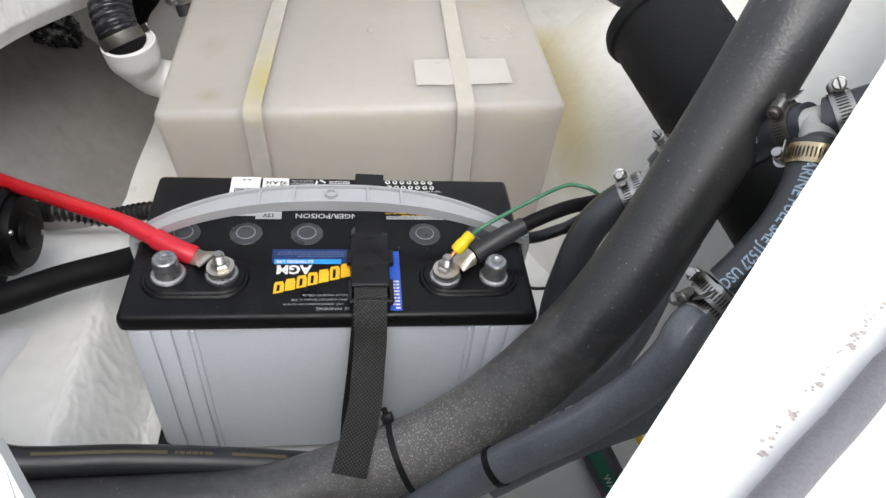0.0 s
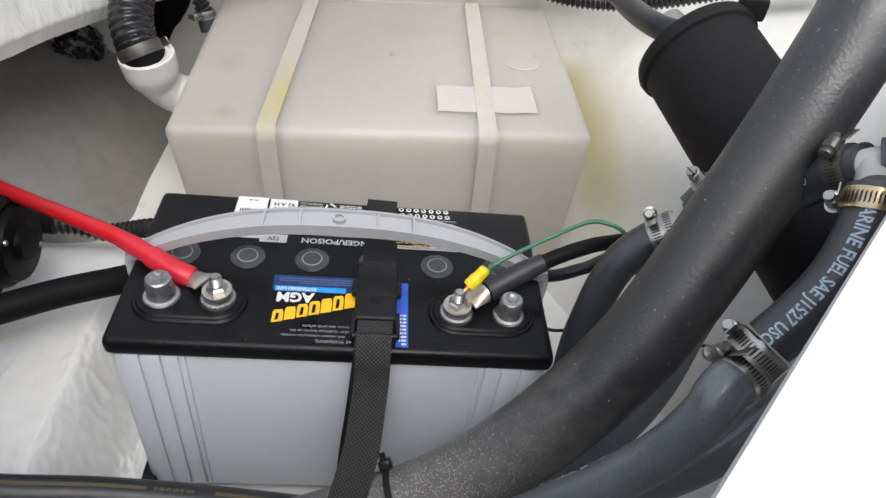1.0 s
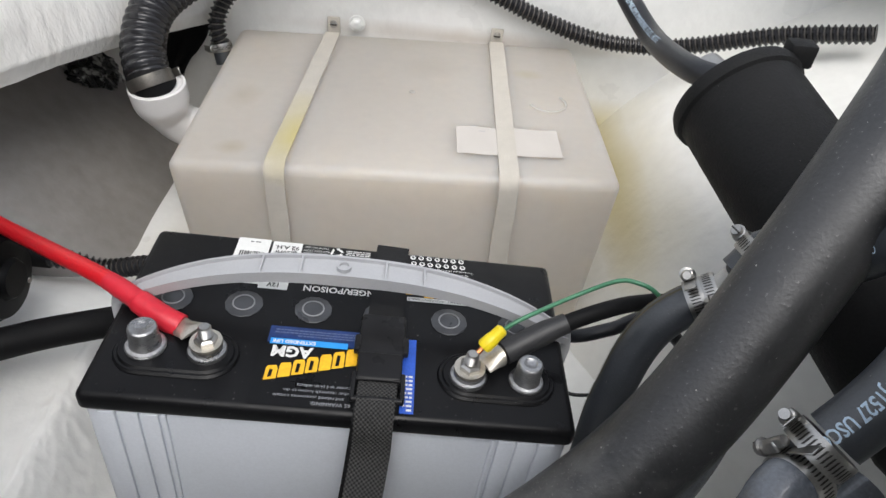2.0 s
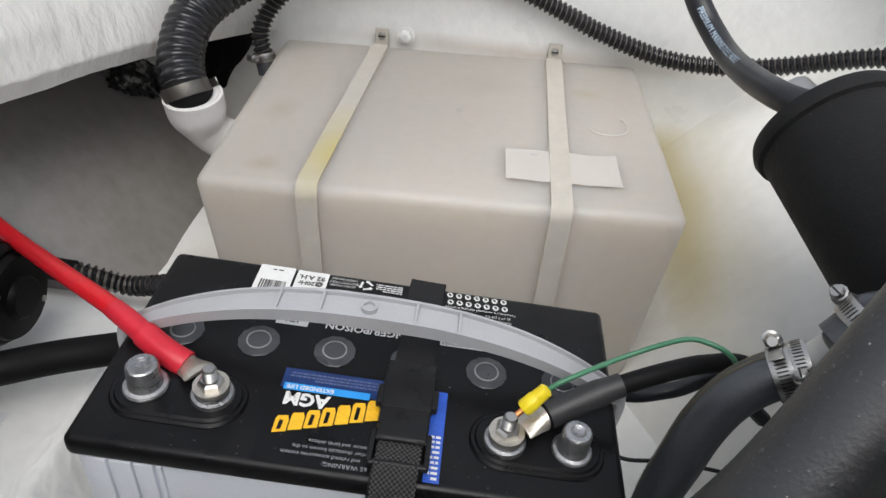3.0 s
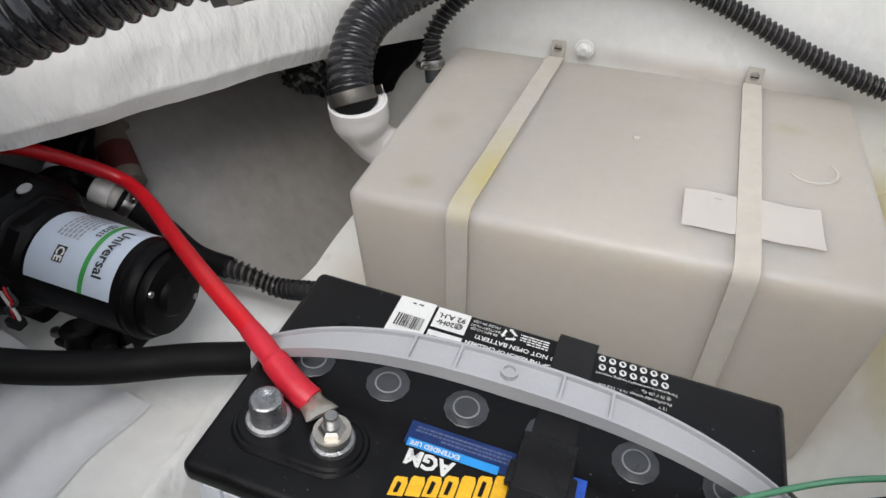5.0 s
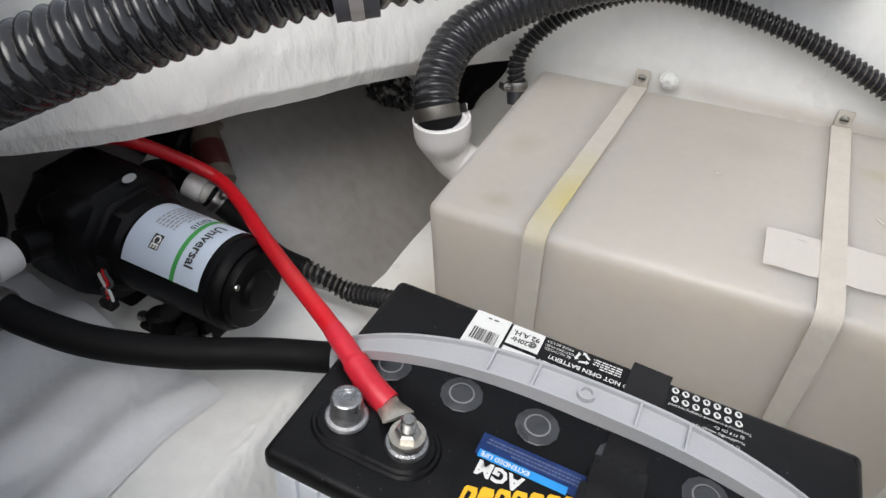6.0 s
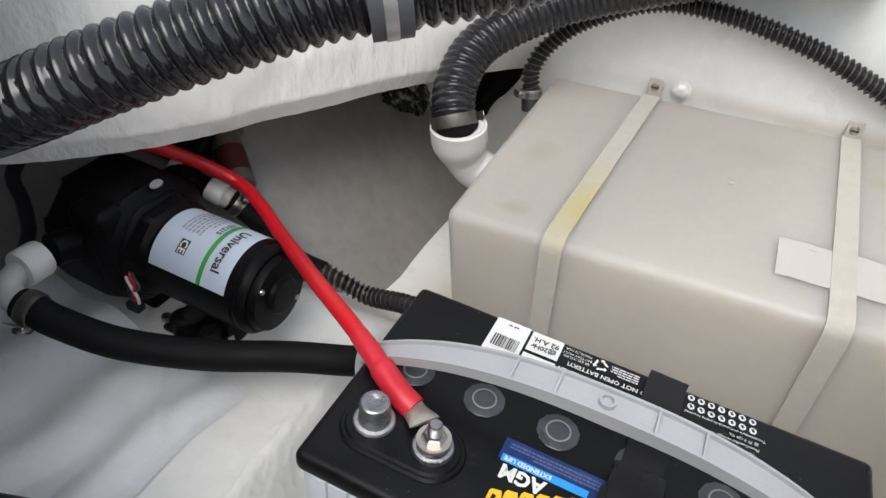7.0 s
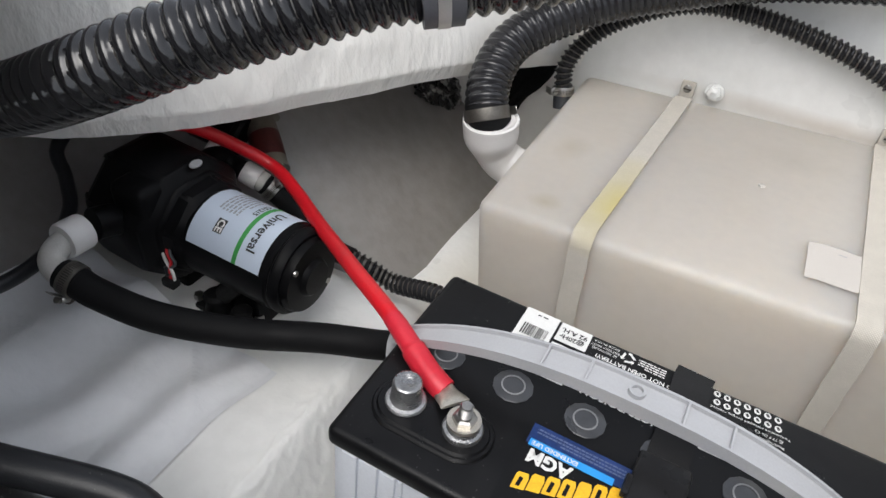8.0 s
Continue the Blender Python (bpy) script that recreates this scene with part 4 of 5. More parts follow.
buckle = part("buckle_body", box((0.0115, 0.046, 0.2195), (0.0445, 0.086, 0.2258), 0.0025, 3), BUCKLE, hold)
part("buckle_tongue", box((0.0125, 0.024, 0.2200), (0.0435, 0.048, 0.2265), 0.0020, 3), BUCKLE, hold)
for sx in (-1, 1):
    part("buckle_side", box((0.028 + sx * 0.0165 - 0.0016, 0.008, 0.2195), (0.028 + sx * 0.0165 + 0.0016, 0.030, 0.2265), 0.0010, 2), BUCKLE, hold)
    part("release_tab", box((0.028 + sx * 0.0170 - 0.0022, 0.049, 0.2205), (0.028 + sx * 0.0170 + 0.0022, 0.064, 0.2262), 0.0012, 2), BUCKLE, buckle)
for y in (0.0085, 0.0255):
    part("buckle_bar", tube([(0.0115, y, 0.2235), (0.028, y, 0.2242), (0.0445, y, 0.2235)], 0.0022, 10), BUCKLE, hold)

for ob in (battery, hold):
    ob.matrix_basis = SEAT @ ob.matrix_basis

# ---- red positive cable ----
red_line = Line([(-0.1032, 0.0541, 0.2297), (-0.1222, 0.0606, 0.2343), (-0.1644, 0.0845, 0.2396), (-0.2218, 0.1209, 0.2290), (-0.2923, 0.1705, 0.2083), (-0.3518, 0.2128, 0.1941), (-0.3963, 0.2334, 0.1946), (-0.4266, 0.2166, 0.2171), (-0.4455, 0.1847, 0.2463), (-0.4725, 0.1735, 0.2480), (-0.5508, 0.1760, 0.2442)])
red = thing("positive_cable", (-0.108, 0.052, 0.2255), "thick red battery cable with a crimped ring terminal", "cable")
part("cable_jacket", tube(red_line, 0.0064, 20, 0.004, s0=0.010), RED, red)
part("heat_shrink", tube(red_line, lambda s, a: 0.0072 + 0.0012 * smooth01((0.0405 - s) / 0.003) - 0.0004 * smooth01((s - 0.055) / 0.012), 20, 0.0012, s0=0.003, s1=0.068), RED_SLEEVE, red, "red heat-shrink sleeve")


def ring_terminal(parent, stud, start, r):
    """A flat eye round the stud with a crimped barrel."""
    d = (Vector(start) - Vector(stud))
    flat = Vector((d.x, d.y, 0)).normalized()
    side = Vector((-flat.y, flat.x, 0))
    z = stud[2]
    bm = lathe([(0.0105, 0), (0.0105, 0.0022), (0.0050, 0.0022), (0.0050, 0.0), (0.0105, 0)], 28, Matrix.Translation((stud[0], stud[1], z)))
    rows = []
    c = Vector((stud[0], stud[1], z + 0.0011))
    for k in range(7):
        w = k / 6
        p = c + (Vector(start) - c) * (0.42 + 0.62 * w)
        p.z = c.z + (start[2] - c.z) * smooth01(w * 1.15)
        hw, hh = 0.0098 * (1 - w) + r * w, 0.0012 * (1 - w) + r * 0.92 * w
        rows.append([bm.verts.new(p + side * hw * math.cos(2 * math.pi * q / 14) + Vector((0, 0, 1)) * hh * math.sin(2 * math.pi * q / 14)) for q in range(14)])
    for a, b in zip(rows, rows[1:]):
        for q in range(14):
            bm.faces.new((a[q], a[(q + 1) % 14], b[(q + 1) % 14], b[q]))
    bm.faces.new(rows[0][::-1])
    bm.faces.new(rows[-1])
    return part("ring_terminal", bm, TIN, parent, "tinned copper ring terminal")


ring_terminal(red, SEAT @ Vector((-0.090, 0.042, 0.2270)), red_line.p[1], 0.0070)

# ---- negative cable, second cable and green wire ----
neg_line = Line([(0.1077, 0.0474, 0.2309), (0.1224, 0.0549, 0.2354), (0.1503, 0.0657, 0.2473), (0.1822, 0.0773, 0.2550), (0.2129, 0.0943, 0.2492), (0.2448, 0.1073, 0.2385), (0.2884, 0.1095, 0.2080)])
neg = thing("negative_cable", (0.107, 0.043, 0.2255), "thick black battery cable with a crimped ring terminal", "cable")
part("cable_jacket", tube(neg_line, 0.0060, 18, 0.005, s0=0.02), RUBBER_SMOOTH, neg)
part("heat_shrink", tube(neg_line, lambda s, a: 0.0084 - 0.0010 * smooth01((s - 0.040) / 0.010), 18, 0.002, s0=0.008, s1=0.056), HEATSHRINK, neg, "dark grey heat-shrink sleeve")
ring_terminal(neg, SEAT @ Vector((0.090, 0.0385, 0.2270)), neg_line.p[1], 0.0080)
two = thing("black_cable", (0.172, 0.09, 0.19), "thinner black cable running behind the battery", "cable")
part("cable_jacket", tube([(0.1219, 0.1840, 0.1377), (0.1522, 0.1534, 0.1700), (0.1735, 0.1095, 0.1940), (0.2028, 0.1030, 0.2110), (0.2380, 0.1169, 0.2130), (0.2783, 0.1142, 0.1800)], 0.0055, 14, 0.005), RUBBER_DARK, two)
gw = thing("green_wire", (0.095, 0.042, 0.237), "thin green earth wire with a yellow crimp", "wire")
part("wire_jacket", tube([(0.1099, 0.0550, 0.2491), (0.1228, 0.0596, 0.2579), (0.1600, 0.0790, 0.2650), (0.1870, 0.0807, 0.2809), (0.2010, 0.0760, 0.2838), (0.2110, 0.0740, 0.2800), (0.2200, 0.0760, 0.2680), (0.2300, 0.0800, 0.2400)], 0.0016, 10, 0.004), GREEN, gw)
m = axis_pose((0.0985, 0.0445, 0.2440), (0.1100, 0.0510, 0.2560))
part("crimp", lathe([(0, 0), (0.0048, 0.0002), (0.0054, 0.002), (0.0052, 0.009), (0.0046, 0.010), (0.0046, 0.0120), (0.0044, 0.0175), (0.0026, 0.0188), (0, 0.0188)], 18, m), YELLOW, gw, "yellow plastic crimp")
part("bare_strands", tube([(0.0915, 0.0395, 0.2385), (0.0955, 0.0425, 0.2410), (0.1000, 0.0455, 0.2452)], 0.0019, 8, 0.002), COPPER, gw, "bare copper strands")

# ---- pump on the shelf ----
PC = Vector((0.0, 0.141, 0.177))
pump = thing("water_pump", (-0.36, 0.141, 0.105), "black electric water pump with a pale blue label", "pump")
ax = axis_pose((-0.392, PC.y, PC.z + 0.002), (-0.272, PC.y, PC.z - 0.001))
part("motor", lathe([(0, 0), (0.0395, 0), (0.0402, 0.003), (0.0402, 0.092), (0.0385, 0.0935), (0.0385, 0.0955), (0.0402, 0.097), (0.0402, 0.101), (0.0370, 0.1055), (0.0, 0.1055)], 48, ax), PUMP_BLACK, pump, "satin black motor can")
part("end_cap", lathe([(0.0345, 0.105), (0.0345, 0.108), (0.0330, 0.1125), (0.0180, 0.1135), (0.0165, 0.1165), (0.0150, 0.1180), (0, 0.1180)], 40, ax), PUMP_BLACK, pump)
for a in (2.4, 5.5):
    mm = ax @ Matrix.Translation((0.0290 * math.cos(a), 0.0290 * math.sin(a), 0.1125))
    part("end_screw", lathe([(0, 0.002), (0.0022, 0.0017), (0.0028, 0)], 12, mm), STEEL, pump)


def round_motor(u, v, lift):
    """u runs round the motor, v along it; both in metres from the label's middle."""
    a = LABEL_ANGLE + u / 0.0402
    return ax @ Vector(((0.0402 + lift) * math.cos(a), (0.0402 + lift) * math.sin(a), 0.0500 + v))


probe = ax.inverted() @ Vector((-0.345, 0.10, 0.30))
LABEL_ANGLE = math.atan2(probe.y, probe.x)
sense = 1 if (round_motor(0.01, 0, 0) - round_motor(0, 0, 0)).y > 0 else -1


def motor_label(name, u0, u1, v0, v1, material, lift, label="", parent=None):
    bm = bmesh.new()
    nu = max(2, int(abs(u1 - u0) / 0.003))
    g = [[bm.verts.new(round_motor(sense * (u0 + (u1 - u0) * i / nu), v, lift)) for v in (v0, v1)] for i in range(nu + 1)]
    for a, b in zip(g, g[1:]):
        bm.faces.new((a[0], b[0], b[1], a[1]))
    return part(name, bm, material, parent or pump, label)


rating = motor_label("motor_label", -0.034, 0.058, -0.042, 0.037, LABEL_BLUE, 0.0004, "pale blue-grey rating label")
motor_label("green_stripe", -0.034, 0.058, 0.0085, 0.0128, INK_GREEN, 0.0008, "green stripe", rating)


def motor_print(name, shapes, u, v, ink, turn=0.0, lift=0.0009):
    c, s = math.cos(turn), math.sin(turn)
    bm = lay(*shapes, lambda x, y: round_motor(sense * (u - (c * x - s * y)), v + (s * x + c * y), lift))
    return part(name, bm, ink, rating)


motor_print("universal_text", letters("Universal", 0.0125, 1.0, 0.00024), 0.004, 0.0225, INK_BLACK)
motor_print("model_text", letters("CS1215", 0.0066, 1.0, 0.00018), 0.022, 0.0045, INK_BLACK)
motor_print("rating_print", scrawl(0.048, 0.026, 7, 0.004), 0.028, -0.015, INK_GREY)
motor_print("mark_field", bar_shapes([(-0.0065, -0.0046, 0.0065, 0.0046)]), -0.010, -0.0145, INK_BLACK, 0.0, 0.0008)
motor_print("conformity_mark", letters("CE", 0.0095, 1.0, 0.0003), -0.010, -0.0145, INK_WHITE, 0.0, 0.0012)

# pump head: a chunky many-sided housing with ports on both sides
hx = axis_pose((-0.490, PC.y + 0.002, PC.z + 0.006), (-0.388, PC.y, PC.z + 0.002))
head = lathe([(0, 0), (0.053, 0.0), (0.062, 0.009), (0.0640, 0.020), (0.0640, 0.070), (0.060, 0.078), (0.049, 0.084), (0.046, 0.100), (0.041, 0.104)], 8, hx, 0.39)
bmesh.ops.bevel(head, geom=head.edges[:], offset=0.0030, segments=2, affect="EDGES")
part("pump_head", head, PUMP_BLACK, pump, "black many-sided pump housing")
part("head_emblem", lathe([(0.0, 0.0013), (0.007, 0.001), (0.0075, 0)], 24, Matrix.Translation((-0.408, 0.150, 0.2375)) @ Matrix.Rotation(0.35, 4, "Y") @ Matrix.Diagonal((0.55, 0.9, 1, 1))), CAP_RING, pump, "small pale oval emblem")
part("head_fin", box((-0.452, 0.090, 0.195), (-0.412, 0.130, 0.2360), 0.008, 3), PUMP_BLACK, pump)
for x in (-0.345, -0.435):
    part("mounting_foot", box((x - 0.016, 0.122, floor_z(-0.35, 0.1) - 0.002), (x + 0.016, 0.190, 0.145), 0.004, 2), PUMP_BLACK, pump)
part("foot_plate", box((-0.398, 0.108, floor_z(-0.36, 0.11) + 0.001), (-0.330, 0.150, floor_z(-0.36, 0.11) + 0.009), 0.003, 2), MATT_BLACK, pump)
for x, y, r in ((-0.372, 0.114, 0.012), (-0.340, 0.112, 0.010)):
    part("rubber_mount", lathe([(0, 0.024), (r * 0.7, 0.024), (r, 0.021), (r * 0.8, 0.014), (r, 0.006), (r, 0), (0, 0)], 18, Matrix.Translation((x, y, floor_z(x, y) + 0.006))), RUBBER_SMOOTH, pump)
part("foot_lug", tube([(-0.366, 0.118, 0.128), (-0.356, 0.122, 0.138), (-0.345, 0.128, 0.150)], 0.009, 12, 0.004), MATT_BLACK, pump)
for k, (x, y) in enumerate(((-0.394, 0.113), (-0.333, 0.126))):
    part("foot_bolt", lathe([(0, 0.006), (0.0045, 0.006), (0.005, 0.005), (0.005, 0)], 6, Matrix.Translation((x, y, floor_z(x, y) + 0.010))), STEEL, pump)
# outlet towards the hose, with white collar and elbow
port = tube([(-0.436, 0.110, 0.192), (-0.446, 0.085, 0.202), (-0.449, 0.068, 0.206)], 0.0140, 20, 0.005)
part("outlet_port", port, PUMP_BLACK, pump)
m = axis_pose((-0.4488, 0.0590, 0.2058), (-0.4478, 0.036, 0.2080))
part("outlet_collar", lathe([(0.0, 0), (0.0148, 0), (0.0155, 0.002), (0.0155, 0.019), (0.0145, 0.021), (0.0, 0.021)], 28, m), PVC, pump, "white plastic collar nut")
part("outlet_elbow", tube([(-0.4485, 0.050, 0.207), (-0.4490, 0.034, 0.2045), (-0.4460, 0.0245, 0.1995), (-0.4360, 0.0205, 0.1950), (-0.418, 0.0225, 0.1900)], 0.0104, 18, 0.003), PVC_GREY, pump, "white plastic elbow")
# inlet at the far side: elbow, white collar, clear ring and barb running beside the motor
part("inlet_port", tube([(-0.450, 0.180, 0.200), (-0.4551, 0.2176, 0.1951), (-0.4472, 0.2254, 0.1838), (-0.4325, 0.2282, 0.1790)], 0.0105, 20, 0.005), PUMP_BLACK, pump)
m = axis_pose((-0.4332, 0.2282, 0.1794), (-0.4176, 0.2321, 0.1722))
part("inlet_collar", lathe([(0.0, 0), (0.0110, 0), (0.0118, 0.0015), (0.0122, 0.016), (0.0112, 0.0180), (0.0, 0.0180)], 28, m), PVC, pump, "white plastic collar nut")
part("inlet_ring", lathe([(0.0, 0.0180), (0.0102, 0.0180), (0.0108, 0.0195), (0.0108, 0.0245), (0.0098, 0.0262), (0.0, 0.0262)], 28, m), PVC_GREY, pump, "translucent ring")
m = axis_pose((-0.4648, 0.2150, 0.2054), (-0.4522, 0.2204, 0.1967))
part("relief_cap", lathe([(0.0, 0), (0.0056, 0), (0.0062, 0.0012), (0.0062, 0.0150), (0.0054, 0.0165), (0.0, 0.0165)], 24, m), PVC, pump, "small white cap")
m = axis_pose((-0.5155, 0.2539, 0.2039), (-0.4687, 0.2646, 0.1907))
part("pressure_switch", lathe([(0.0, 0), (0.0215, 0), (0.0225, 0.002), (0.0225, 0.046), (0.0235, 0.047), (0.0235, 0.052), (0.0205, 0.055), (0.0, 0.055)], 32, m), PUMP_BLACK, pump, "round black pressure switch")
# wires
wires = thing("pump_wires", (-0.397, 0.090, 0.150), "short white, red and black wires in a clip", "wires")
for mname, mm, dx in (("white_wire", PVC, -0.0045), ("red_wire", RED, 0.0), ("dark_wire", RUBBER, 0.0035)):
    part(mname, tube([(-0.4034 + dx, 0.106, 0.186), (-0.4021 + dx, 0.0965, 0.1790), (-0.3967 + dx * 1.6, 0.0940, 0.1706), (-0.3957 - dx, 0.0895, 0.1630), (-0.3945 - dx, 0.0885, 0.1560)], 0.0014, 8, 0.003), mm, wires)
part("wire_clip", box((-0.4020, 0.083, 0.148), (-0.3880, 0.093, 0.157), 0.002, 2), MATT_BLACK, wires)
part("crimp_joint", tube([(-0.4000, 0.0915, 0.1660), (-0.3960, 0.0895, 0.1590)], 0.0032, 10, 0.003), RUBBER_DARK, wires)


# ---- hose clamps ----
def clamp(parent_name, line, s, r, label, screw_towards, width=0.0110, turn=0.0, slots=44, metal=STEEL):
    """A worm-drive clamp: a band with slots, a housing and its screw."""
    p, t, e, f = line.at(s)
    c = thing(parent_name, (*p,), label, "clamp", "hose clamps")
    a0 = line.facing(s, screw_towards) + turn
    m = Matrix.Translation(p) @ Matrix((e, f, t)).transposed().to_4x4()
    w = width / 2
    band = part("band", lathe([(r, -w), (r + 0.0012, -w), (r + 0.0014, -w + 0.001), (r + 0.0014, w - 0.001), (r + 0.0012, w), (r, w)], 40, m), metal, c)
    bm = bmesh.new()
    for k in range(slots):
        a = a0 + 0.45 + k * 0.135
        q = []
        for da, dz in ((-0.028, -w * 0.62), (0.028, -w * 0.42), (0.028, w * 0.62), (-0.028, w * 0.42)):
            q.append(bm.verts.new(m @ Vector(((r + 0.0016) * math.cos(a + da), (r + 0.0016) * math.sin(a + da), dz))))
        bm.faces.new(q)
    part("slot_pattern", bm, STEEL_DARK, band)
    rot = m @ Matrix.Rotation(a0, 4, "Z")
    housing = part("housing", box((r + 0.0008, -0.0060, -w * 0.8), (r + 0.0068, 0.0050, w * 0.8), 0.0022, 3, rot), STEEL, c)
    sc = rot @ axis_pose((r + 0.0046, -0.009, 0), (r + 0.0046, 0.015, 0.002))
    head = lathe([(0, 0), (0.0026, 0), (0.0030, 0.003), (0.0030, 0.014)], 14, sc)
    head = join(head, lathe([(0.0030, 0.0135), (0.0045, 0.0138), (0.0045, 0.0146), (0.0035, 0.0150), (0.0036, 0.0172), (0.0030, 0.0180), (0, 0.0180)], 12, sc))
    part("screw", head, metal if metal is STEEL_DULL else STEEL, housing)
    part("screw_slot", box((-0.0034, -0.0005, 0.0174), (0.0034, 0.0005, 0.0183), 0.0001, 1, sc), STEEL_DARK, housing)
    tail = box((r + 0.0015, -0.020, -w + 0.002), (r + 0.0024, -0.006, w - 0.002), 0.0003, 1, rot @ Matrix.Rotation(-0.22, 4, "Z"))
    part("band_tail", tail, STEEL, band)
    return c


# ---- hoses on the port side ----
low_line = Line([(-0.4330, 0.0215, 0.1930), (-0.4198, 0.0235, 0.1897), (-0.4025, 0.0271, 0.1820), (-0.3583, 0.0414, 0.1684), (-0.3018, 0.0713, 0.1565), (-0.2450, 0.1061, 0.1513), (-0.2020, 0.1340, 0.1420), (-0.1850, 0.1684, 0.1200), (-0.183, 0.205, 0.08)])
low = thing("pump_hose", (-0.30, 0.04, 0.13), "smooth black rubber hose from the pump, beside the battery", "hose")
part("hose_wall", tube(low_line, 0.0128, 24, 0.005), RUBBER_SMOOTH, low)
clamp("hose_clamp", low_line, 0.010, 0.0130, "steel worm-drive clamp at the pump elbow", (-0.46, -0.05, 0.12), metal=STEEL_DULL)

# spiral hose beside the battery
sp_line = Line([(-0.4136, 0.2337, 0.1687), (-0.4039, 0.2384, 0.1592), (-0.3784, 0.2443, 0.1364), (-0.3492, 0.2469, 0.1081), (-0.3000, 0.2480, 0.1020), (-0.2635, 0.2516, 0.0907), (-0.2078, 0.2440, 0.1080), (-0.1591, 0.2227, 0.1150), (-0.1200, 0.2000, 0.0900)])
sp = thing("spiral_hose", (-0.25, 0.24, 0.09), "thin black spiral-wound hose behind the battery", "hose")
part("core", tube(sp_line, 0.0074, 14, 0.005), RIB_PALE_DARK, sp, "brown tube inside the coil")
part("coil", tube(sp_line, helix(0.0106, 0.0040, 0.0066, 1.5), 16, 0.0011, s0=0.119), RIBBED, sp)
part("sleeve", tube(sp_line, lambda s, a: 0.0112, 18, 0.004, s1=0.125), RUBBER_SMOOTH, sp, "smooth black end sleeve")
clamp("hose_clamp", sp_line, 0.010, 0.0114, "small steel clamp on the pump inlet hose", (-0.2, 0.3, 0.5), 0.010)

# black cable loop behind the pump
loop = thing("cable_loop", (-0.50, 0.08, 0.14), "black cable looping over the shelf beside the pump", "cable")
part("cable_jacket", tube([(-0.50, 0.30, 0.25), (-0.535, 0.240, 0.235), (-0.5570, 0.1700, 0.2350), (-0.5540, 0.1200, 0.2200), (-0.5340, 0.1060, 0.2000), (-0.5080, 0.0850, 0.1860), (-0.4850, 0.0450, 0.1780), (-0.4700, -0.0060, 0.1850), (-0.475, -0.07, 0.200)], 0.0065, 14, 0.006), RUBBER_DARK, loop)

# white elbow on the tank with its ribbed hose
elb = thing("pipe_elbow", (-0.235, 0.405, 0.16), "white plastic pipe elbow on the tank's side", "pipe")
e_line = Line([(-0.2400, 0.3985, 0.2240), (-0.2385, 0.4005, 0.2060), (-0.2330, 0.4065, 0.1840), (-0.2170, 0.4120, 0.1690), (-0.1780, 0.4140, 0.1630)])
part("elbow_body", tube(e_line, lambda s, a: 0.0300 - 0.0070 * smooth01((s - 0.016) / 0.026), 32, 0.002), PVC, elb)
p, t, e, f = e_line.at(0.0)
m = Matrix.Translation(p) @ Matrix((e, f, t)).transposed().to_4x4()
part("socket_rim", lathe([(0.0255, 0.006), (0.0260, -0.0010), (0.0280, -0.0018), (0.0301, -0.0006), (0.0303, 0.004), (0.0300, 0.006)], 40, m), PVC, elb)
part("pipe_stub", tube([(-0.196, 0.4140, 0.1650), (-0.170, 0.4140, 0.1630)], 0.0225, 28, 0.004), PVC, elb)
r_line = Line([(-0.2390, 0.3992, 0.2173), (-0.2463, 0.3985, 0.2311), (-0.2566, 0.4230, 0.2573), (-0.2526, 0.4582, 0.2841), (-0.2268, 0.4939, 0.3041), (-0.1842, 0.5295, 0.3238), (-0.1250, 0.550, 0.3450), (-0.03, 0.560, 0.375), (0.10, 0.562, 0.40)], 0.003)
rh = thing("filler_hose", (-0.25, 0.42, 0.23), "ribbed black filler hose pushed into the white elbow", "hose")
part("hose_wall", tube(r_line, helix(0.0234, 0.0020, 0.0080, 0.6), 28, 0.0012, s0=0.020), RIBBED, rh)
part("hose_cuff", tube(r_line, 0.0228, 28, 0.003, s0=0.0, s1=0.024), RUBBER_SMOOTH, rh)
clamp("hose_clamp", r_line, 0.014, 0.0230, "worn dull steel clamp on the filler hose", (-0.1, 0.8, 0.0), 0.013, slots=8, metal=STEEL_DULL)

# torn foam and black sealant behind it
foam = thing("foam_pad", (-0.255, 0.56, 0.14), "torn sheet of black foam against the bulkhead", "foam")
bm = bmesh.new()
n = 22
g = []
for i in range(n + 1):
    row = []
    for j in range(31):
        u, v = i / n, j / 30
        ragged = 0.012 * noise.noise((u * 9, 0, 3)) * (v < 0.06) + 0.006 * noise.noise((v * 14, 5, 1)) * (u in (0.0, 1.0))
        bulge = 0.012 * math.sin(math.pi * u)
        row.append((-0.305 + (0.030 + 0.034 * smooth01(v / 0.3)) * u + ragged * 0.5 + 0.008 * math.sin(v * 5), 0.560 - bulge + 0.006 * noise.noise((u * 6, v * 8, 2)), 0.150 + 0.245 * v + ragged))
    g.append(row)
front = [[bm.verts.new(c) for c in row] for row in g]
back = [[bm.verts.new((c[0], c[1] + 0.010, c[2])) for c in row] for row in g]
for i in range(n):
    for j in range(30):
        bm.faces.new((front[i][j], front[i + 1][j], front[i + 1][j + 1], front[i][j + 1]))
        bm.faces.new((back[i][j], back[i][j + 1], back[i + 1][j + 1], back[i + 1][j]))
for i in range(n):
    for j in (0, 30):
        bm.faces.new((front[i][j], front[i + 1][j], back[i + 1][j], back[i][j]))
for j in range(30):
    for i in (0, n):
        bm.faces.new((front[i][j], front[i][j + 1], back[i][j + 1], back[i][j]))
part("foam_sheet", bm, FOAM, foam)


